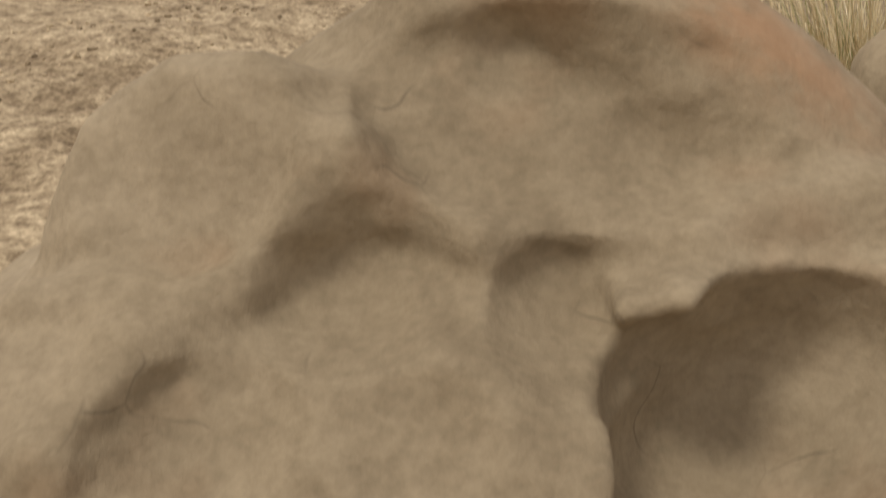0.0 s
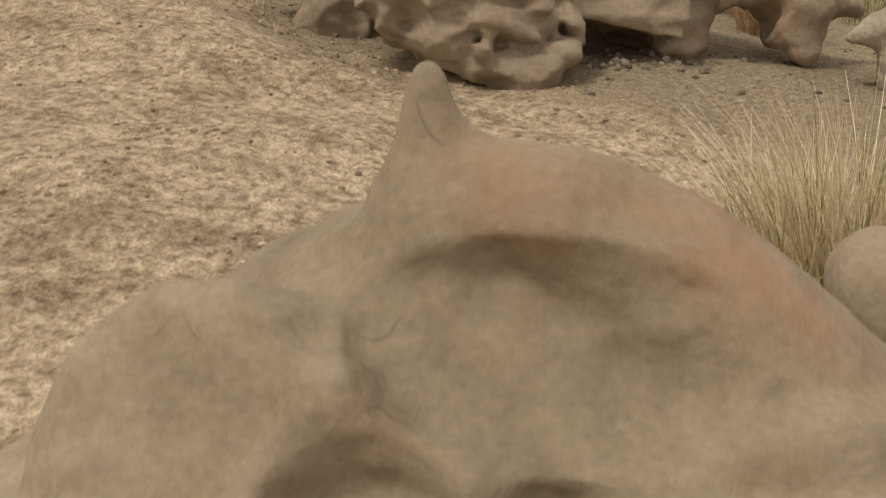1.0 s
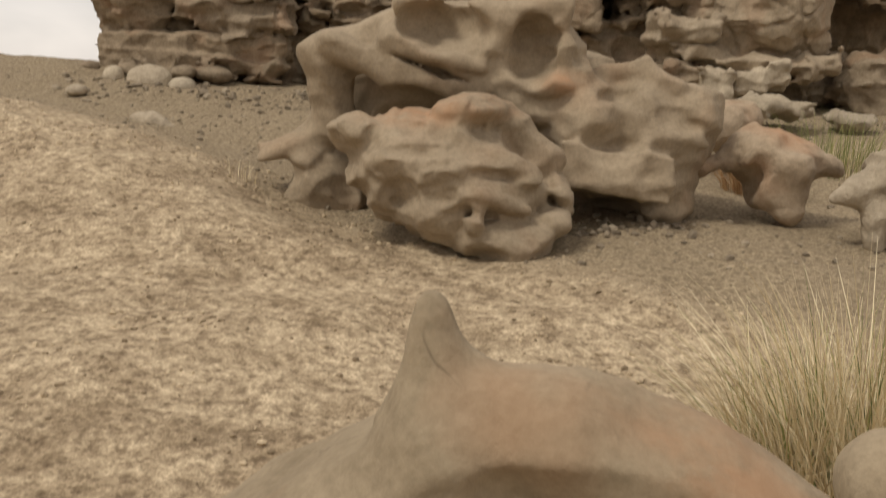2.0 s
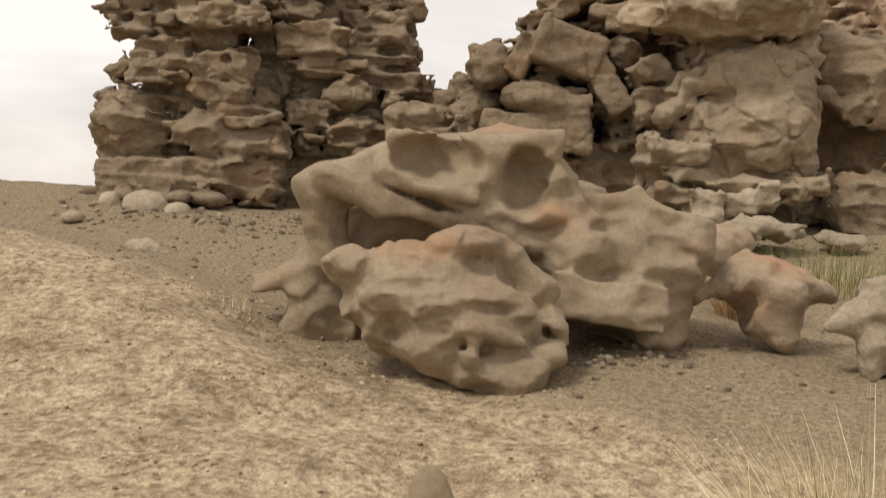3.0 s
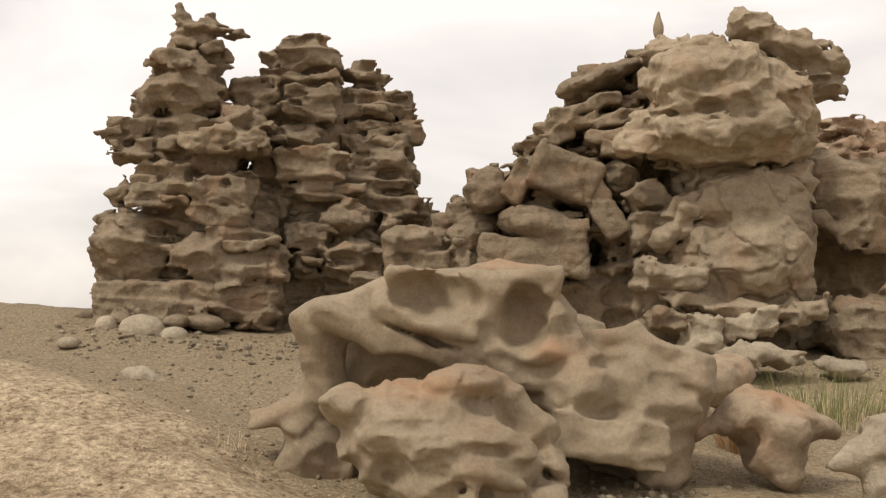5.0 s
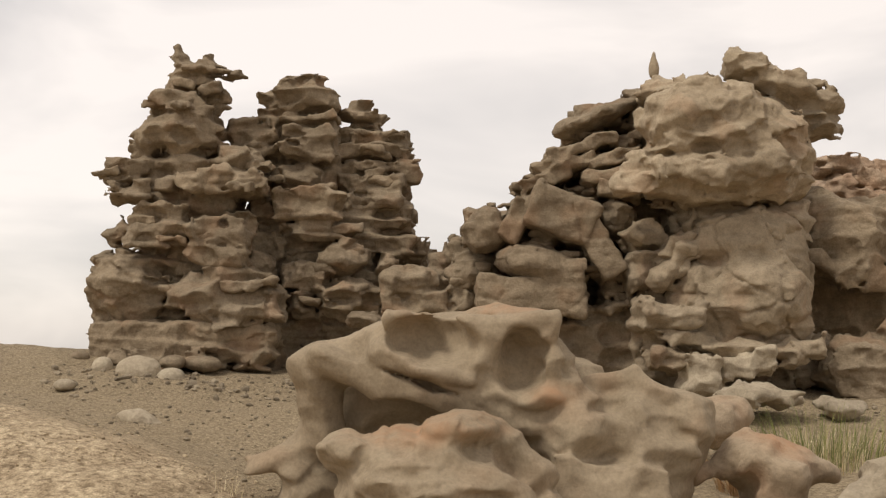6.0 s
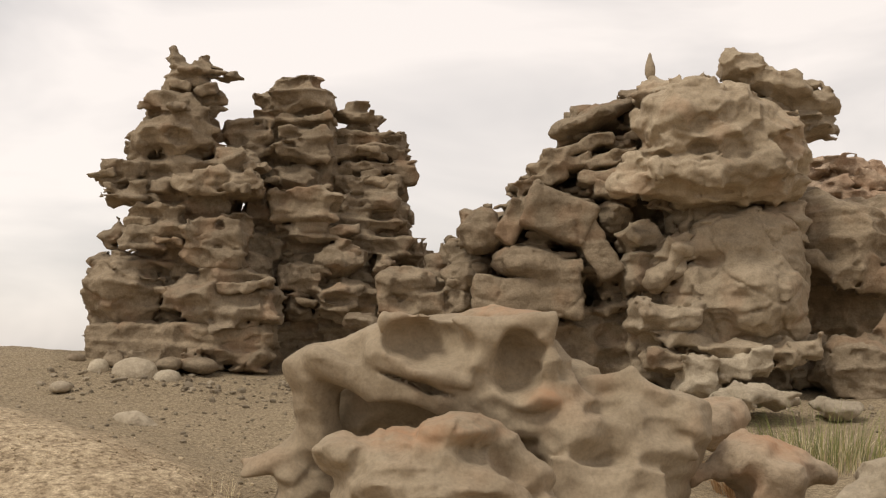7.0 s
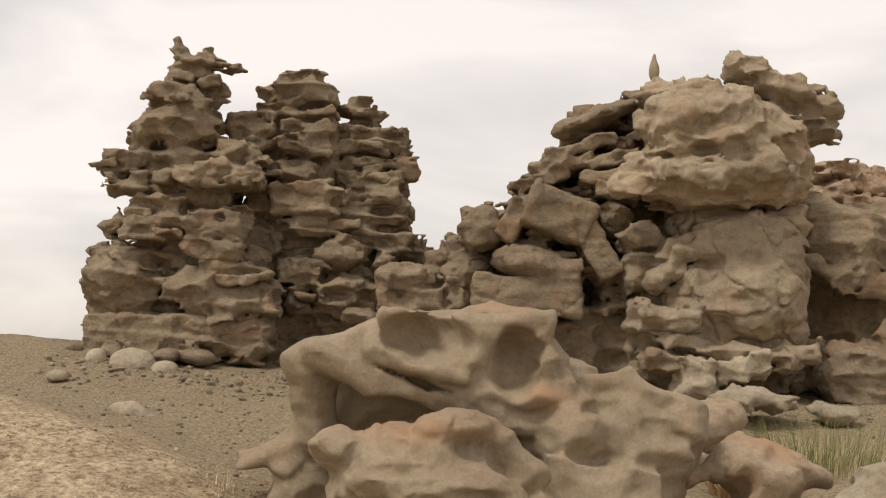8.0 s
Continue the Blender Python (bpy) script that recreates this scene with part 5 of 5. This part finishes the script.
rock("boulder", E(-0.01, 5.27, 0.86, 0.495, 0.400, 0.259, -20), E(-0.06, 5.20, 0.70, 0.240, 0.320, 0.162, -32),
     E(-0.45, 5.25, 1.05, 0.121, 0.240, 0.090, -24), R(-0.40, 5.20, 1.00, -0.54, 5.15, 1.07, 0.078, 0.031),
     E(0.06, 5.22, 1.16, 0.194, 0.240, 0.071, 4), R(0.23, 5.30, 1.12, 0.41, 5.30, 0.92, 0.112, 0.117),
     R(-0.40, 5.12, 1.04, 0.02, 5.04, 1.02, 0.067, 0.061), R(0.02, 5.04, 1.02, 0.34, 5.00, 0.86, 0.061, 0.060),
     R(-0.26, 5.00, 0.91, 0.14, 4.93, 0.85, 0.045, 0.045), R(-0.13, 4.97, 0.80, 0.09, 4.90, 0.80, 0.055, 0.044),
     E(0.50, 5.25, 0.79, 0.063, 0.160, 0.095, 24), E(0.45, 5.12, 0.66, 0.082, 0.160, 0.067, -24),
     E(0.22, 5.12, 0.59, 0.247, 0.280, 0.129, -6), E(0.26, 5.10, 0.52, 0.169, 0.240, 0.072, -4),
     R(0.13, 4.90, 0.80, 0.10, 4.88, 0.67, 0.027, 0.054), R(0.19, 4.92, 0.76, 0.34, 4.95, 0.73, 0.020, 0.035),
     R(0.26, 4.90, 0.63, 0.42, 4.97, 0.61, 0.044, 0.035), E(-0.28, 5.27, 0.81, 0.164, 0.260, 0.164, -30),
     E(-0.37, 5.27, 0.92, 0.106, 0.240, 0.159, -20), C(0.03, 4.80, 0.73, 0.068, 0.110, 0.031, -10),
     C(0.24, 4.80, 0.77, 0.063, 0.110, 0.039, -10), C(-0.46, 5.02, 0.74, 0.086, 0.220, 0.126, -18),
     D(-0.14, 4.90, 0.98, 0.197, 0.30, 0.039, 0.035), D(0.21, 4.86, 0.88, 0.146, 0.30, 0.039, 0.03),
     D(-0.23, 4.98, 1.08, 0.150, 0.30, 0.040, 0.02), D(-0.23, 4.95, 0.79, 0.124, 0.30, 0.085, 0.05),
     D(0.16, 4.86, 0.52, 0.098, 0.30, 0.039, 0.03),
     label="squat sandstone boulder with eye-like hollows and ridged flanks", category="boulder", cell=0.011, scallop=.028, size=.16, strata=.004, rough=.003, blend=.035, seed=4, steps=0, lumpy=.010, crest=.015, material=smooth_stone)
rock("boulder", E(1.69, 5.96, 0.90, 0.233, 0.280, 0.167, -12), R(1.59, 5.94, 0.95, 1.29, 5.92, 0.88, 0.119, 0.047),
     R(1.72, 5.86, 0.84, 1.75, 5.84, 0.67, 0.159, 0.099), R(1.86, 5.94, 0.90, 2.02, 5.96, 0.87, 0.095, 0.033),
     R(1.60, 6.00, 0.98, 1.59, 6.02, 1.10, 0.060, 0.024), E(1.65, 5.94, 0.77, 0.089, 0.200, 0.119, -30),
     C(1.39, 5.76, 0.79, 0.098, 0.300, 0.058, -20), D(1.73, 5.69, 0.98, 0.125, 0.25, 0.074, 0.04),
     D(1.57, 5.69, 0.86, 0.074, 0.25, 0.086, 0.04),
     label="sandstone boulder with an orange-stained top and a blunt snout", category="boulder", cell=0.0125, scallop=.03, size=.2, strata=.004, rough=.004, blend=.05, seed=6, steps=0, lumpy=.012, crest=.014, material=rusty_stone)
rock("boulder", E(1.75, 7.40, 1.05, 0.223, 0.300, 0.156, 8),
     label="rusty-toned boulder half hidden behind dry grass", category="boulder", group="fallen boulders", cell=0.018, scallop=.04, material=rusty_stone)
rock("boulder", E(2.22, 5.56, 0.81, 0.173, 0.300, 0.206, 24), R(2.07, 5.50, 0.82, 1.86, 5.46, 0.76, 0.105, 0.025),
     R(2.11, 5.48, 0.71, 2.05, 5.46, 0.56, 0.099, 0.060), E(2.20, 5.53, 0.65, 0.111, 0.220, 0.138),
     C(1.90, 5.33, 0.64, 0.080, 0.200, 0.059, -20), D(1.99, 5.28, 0.87, 0.079, 0.25, 0.106, 0.04),
     label="pale bleached boulder with a hollowed flank", category="boulder", cell=0.0125, scallop=.03, size=.2, strata=.004, rough=.004, blend=.05, steps=0, lumpy=.012, crest=.012, material=pale_stone)
rock("boulder", E(-2.83, 10.40, 1.29, 0.209, 0.170, 0.162, -8),
     label="pale rounded boulder at the tower foot", category="boulder", group="fallen boulders", cell=0.015, scallop=.015, strata=.004, steps=.01, lumpy=.012, material=pale_stone)
rock("boulder", E(-2.52, 10.35, 1.24, 0.135, 0.110, 0.094, -6),
     label="small pale rounded stone beside the larger one", category="boulder", group="fallen boulders", cell=0.015, scallop=.015, strata=.004, steps=.01, lumpy=.012, material=pale_stone)
rock("boulder", E(-3.19, 10.50, 1.34, 0.090, 0.100, 0.095),
     label="small rounded stone at the tower foot", category="boulder", group="fallen boulders", cell=0.015, scallop=.015, strata=.004, steps=.01, lumpy=.012, material=pale_stone)
rock("boulder", E(-2.31, 10.70, 1.37, 0.183, 0.160, 0.091, -4),
     label="rounded stone under the lowest ledge", category="boulder", group="fallen boulders", cell=0.015, scallop=.015, strata=.004, steps=.01, lumpy=.012)
rock("boulder", E(-2.33, 8.60, 0.98, 0.173, 0.140, 0.086, -14), E(-2.15, 8.65, 0.91, 0.052, 0.120, 0.035),
     label="flattish stone lying on the gravel slope", category="boulder", group="fallen boulders", cell=0.015, scallop=.015, strata=.004, steps=.01, lumpy=.012, material=pale_stone)
rock("boulder", E(-3.25, 9.60, 1.21, 0.096, 0.100, 0.039),
     label="low broken stone on the gravel slope", category="boulder", group="fallen boulders", cell=0.015, scallop=.015, strata=.004, steps=.01, lumpy=.012, material=pale_stone)
rock("boulder", E(-3.54, 10.90, 1.43, 0.099, 0.120, 0.060),
     label="small stone at the corner of the tower foot", category="boulder", group="fallen boulders", cell=0.015, scallop=.015, strata=.004, steps=.01, lumpy=.012)
rock("boulder", E(-2.57, 10.60, 1.39, 0.128, 0.120, 0.059, 4),
     label="stones beneath the tower ledge", category="boulder", group="fallen boulders", cell=0.015, scallop=.012)

rock_ridge_h = formation("rock_ridge", 5.23, 13.50, 1.63, "reddish crumbling sandstone ridge behind the pillar", "rock ridge")
rock("mass", B(4.88, 13.50, 3.19, 0.475, 0.500, 0.431, -12), B(5.77, 13.70, 2.87, 0.964, 0.600, 0.657, -14), B(5.05, 13.70, 2.18, 0.895, 0.500, 0.803), parent=rock_ridge_h, cell=0.03, material=red_stone, scallop=.09, steps=.1)
rock("slab", B(4.62, 13.20, 3.60, 0.279, 0.400, 0.112, -14), parent=rock_ridge_h, cell=0.03, material=red_stone, scallop=.09, steps=.1)
rock("slab", B(5.04, 13.10, 3.38, 0.329, 0.400, 0.112, -16), parent=rock_ridge_h, cell=0.03, material=red_stone, scallop=.09, steps=.1)
rock("slab", B(4.64, 13.00, 3.27, 0.392, 0.400, 0.111, -14), parent=rock_ridge_h, cell=0.03, material=red_stone, scallop=.09, steps=.1)
rock("slab", B(5.15, 13.00, 3.07, 0.327, 0.400, 0.152, -18), parent=rock_ridge_h, cell=0.03, material=red_stone, scallop=.09, steps=.1)
rock("slab", B(4.49, 13.00, 2.97, 0.300, 0.400, 0.125, -10), parent=rock_ridge_h, cell=0.03, material=red_stone, scallop=.09, steps=.1)
rock("boulder", E(0.84, 2.00, 0.52, 0.100, 0.130, 0.113), E(0.88, 2.00, 0.38, 0.090, 0.120, 0.151),
     label="small rounded boulder beside the grass tuft", category="boulder", cell=0.011, scallop=.01, strata=0, rough=.002, steps=0, lumpy=.01, material=near_stone)

# ---- near rock ----
rock("boulder", E(0.12, 1.95, 0.12, 0.8, 0.62, 0.5), E(0.12, 1.88, 0.38, 0.47, 0.42, 0.34), E(0.46, 1.76, 0.5, 0.5, 0.24, 0.18, -33),
     E(0.02, 1.77, 0.565, 0.135, 0.17, 0.26), E(-0.01, 1.76, 0.785, 0.05, 0.06, 0.15), E(-0.3, 1.57, 0.32, 0.3, 0.19, 0.3),
     B(0.55, 1.75, 0.18, 0.4, 0.3, 0.28), E(0.1, 1.75, 0.02, 1, 0.68, 0.35), E(-0.42, 1.52, 0.02, 0.36, 0.48, 0.28),
     B(0.62, 1.62, 0.08, 0.4, 0.38, 0.3), R(-0.12, 1.48, 0.48, -0.04, 1.48, 0.39, 0.050, 0.050),
     R(-0.04, 1.48, 0.39, 0.08, 1.44, 0.37, 0.050, 0.050), R(0.08, 1.44, 0.37, 0.17, 1.48, 0.41, 0.050, 0.050),
     R(0.17, 1.48, 0.41, 0.28, 1.47, 0.39, 0.050, 0.050), R(0.28, 1.47, 0.39, 0.39, 1.43, 0.37, 0.050, 0.050),
     R(0.39, 1.43, 0.37, 0.48, 1.49, 0.38, 0.050, 0.050), R(0.48, 1.49, 0.38, 0.65, 1.50, 0.41, 0.050, 0.050),
     R(-0.12, 1.48, 0.47, -0.24, 1.40, 0.30, 0.045, 0.045), R(-0.24, 1.40, 0.30, -0.37, 1.27, 0.24, 0.045, 0.045),
     R(-0.37, 1.27, 0.24, -0.44, 1.12, 0.15, 0.045, 0.045), R(-0.55, 1.36, 0.27, -0.39, 1.36, 0.28, 0.026, 0.026),
     R(-0.39, 1.36, 0.28, -0.26, 1.38, 0.30, 0.026, 0.026), C(0.49, 1.22, 0.21, 0.253, 0.240, 0.165, 38),
     D(0.20, 1.52, 0.54, 0.332, 0.36, 0.158, 0.065), D(-0.16, 1.50, 0.56, 0.050, 0.05, 0.050, 0.015),
     D(-0.38, 1.42, 0.49, 0.190, 0.21, 0.190, 0.06), D(-0.08, 1.36, 0.30, 0.174, 0.19, 0.151, 0.04),
     D(0.23, 1.32, 0.29, 0.154, 0.17, 0.139, 0.04), D(-0.28, 1.16, 0.17, 0.149, 0.16, 0.097, 0.04),
     D(0.00, 1.15, 0.18, 0.129, 0.14, 0.086, 0.03),
     label="large smooth sandstone boulder with scalloped hollows and a peak", category="boulder", material=near_stone,
     cell=0.0105, blend=0.055, scallop=0.012, size=0.2, strata=0.0, rough=0.002, seed=15, steps=0, lumpy=0.012, crest=.006)

# ---- loose stones and clods ----
crumbs("gravel", on_the_slope, 0.005, 0.024, gravel_grit, "dark brown gravel strewn over the slope", "gravel", 5)
crumbs("rubble", at_the_feet, 0.006, 0.045, gravel_grit, "broken stones at the foot of the rocks", "rubble", 6)
crumbs("earth_clods", on_the_mound, 0.004, 0.016, crust_grit, "small crumbs of dry earth crust", "earth", 7)
# ---- grass ----
def blade_colour(name, stops):
    m, t, b = surface(name, 0.7)
    g = t.nodes.new("ShaderNodeNewGeometry")
    t.links.new(ramp(t, g.outputs["Random Per Island"], stops), b.inputs["Base Color"])
    return m


straw = blade_colour("dry_straw", [(0.0, (0.42, 0.32, 0.17)), (0.4, (0.66, 0.55, 0.34)), (1.0, (0.80, 0.71, 0.50))])
green_blades = blade_colour("green_blades", [(0.0, (0.10, 0.12, 0.035)), (0.5, (0.20, 0.22, 0.07)), (1.0, (0.36, 0.34, 0.13))])
red_straw = blade_colour("rusty_straw", [(0.0, (0.28, 0.15, 0.07)), (0.6, (0.42, 0.27, 0.13)), (1.0, (0.50, 0.38, 0.22))])


def blades(name, count, rx, ry, height, width, lean, seed, material, thing, label=""):
    """Curved tapering blades that rise from an oval patch, each a strip of four segments."""
    rng = np.random.default_rng(seed)
    verts, faces = [], []
    for _ in range(count):
        a, r = rng.uniform(0, math.tau), math.sqrt(rng.uniform(0, 1))
        x, y = r * rx * math.cos(a), r * ry * math.sin(a)
        bx, by = thing.location.x + x, thing.location.y + y
        z0 = float(ground_height(bx, by)) - thing.location.z - 0.015
        h = height * rng.uniform(0.45, 1.0) * (1 - 0.35 * r)
        way = a + rng.normal(0, 0.7)
        out = lean * h * (0.25 + r) * rng.uniform(0.3, 1.4)
        side = rng.uniform(0, math.tau)
        w = width * rng.uniform(0.6, 1.2)
        sx, sy = w * math.cos(side), w * math.sin(side)
        n = len(verts)
        for k in range(5):
            u = k / 4
            px, py = x + math.cos(way) * out * u**2, y + math.sin(way) * out * u**2
            pz = z0 + h * (u - 0.22 * min(1.5, out / h) * u**2)
            taper = 1 - 0.9 * u
            verts += [(px - sx * taper, py - sy * taper, pz), (px + sx * taper, py + sy * taper, pz)]
        faces += [(n + 2 * k, n + 2 * k + 1, n + 2 * k + 3, n + 2 * k + 2) for k in range(4)]
    me = quick_mesh(name, np.array(verts), np.array(faces))
    me.materials.append(material)
    ob = new(name, me)
    ob.parent = thing
    tagged(ob, label, kind="stuff")
    return ob


def tuft(x, y, label, stems, group=""):
    ob = new("grass_tuft")
    ob.location = (x, y, float(ground_height(x, y)))
    ob.empty_display_size = 0.1
    tagged(ob, label, "grass", group)
    for args in stems:
        blades(*args[:8], args[8], ob, args[9])
    return ob


tuft(0.99, 2.60, "bushy tuft of dry straw grass with green blades", [
    ("dry_grass", 1300, 0.30, 0.20, 0.74, 0.0036, 0.6, 1, straw, "pale dry blades"),
    ("green_grass", 230, 0.28, 0.16, 0.70, 0.0030, 0.5, 2, green_blades, "fresh green blades"),
    ("dead_grass", 200, 0.28, 0.2, 0.20, 0.0022, 0.9, 3, red_straw, "brown collapsed blades at the base")])
tuft(2.5, 7.7, "sparse green grass growing behind a boulder", [
    ("green_grass", 360, 0.5, 0.3, 0.55, 0.0032, 0.35, 4, green_blades, "thin green blades"),
    ("dry_grass", 420, 0.55, 0.35, 0.3, 0.0030, 0.6, 5, straw, "pale dry blades")], "grass among the rocks")
tuft(1.82, 6.75, "tangle of rust-coloured dead grass behind a boulder", [
    ("dead_grass", 480, 0.22, 0.14, 0.46, 0.0034, 0.8, 6, red_straw, "curled dead stems")], "grass among the rocks")
tuft(-1.12, 5.95, "few dry stalks beside the arched boulder", [
    ("dry_grass", 26, 0.08, 0.06, 0.17, 0.002, 0.4, 8, straw, "thin dry stalks")], "grass among the rocks")
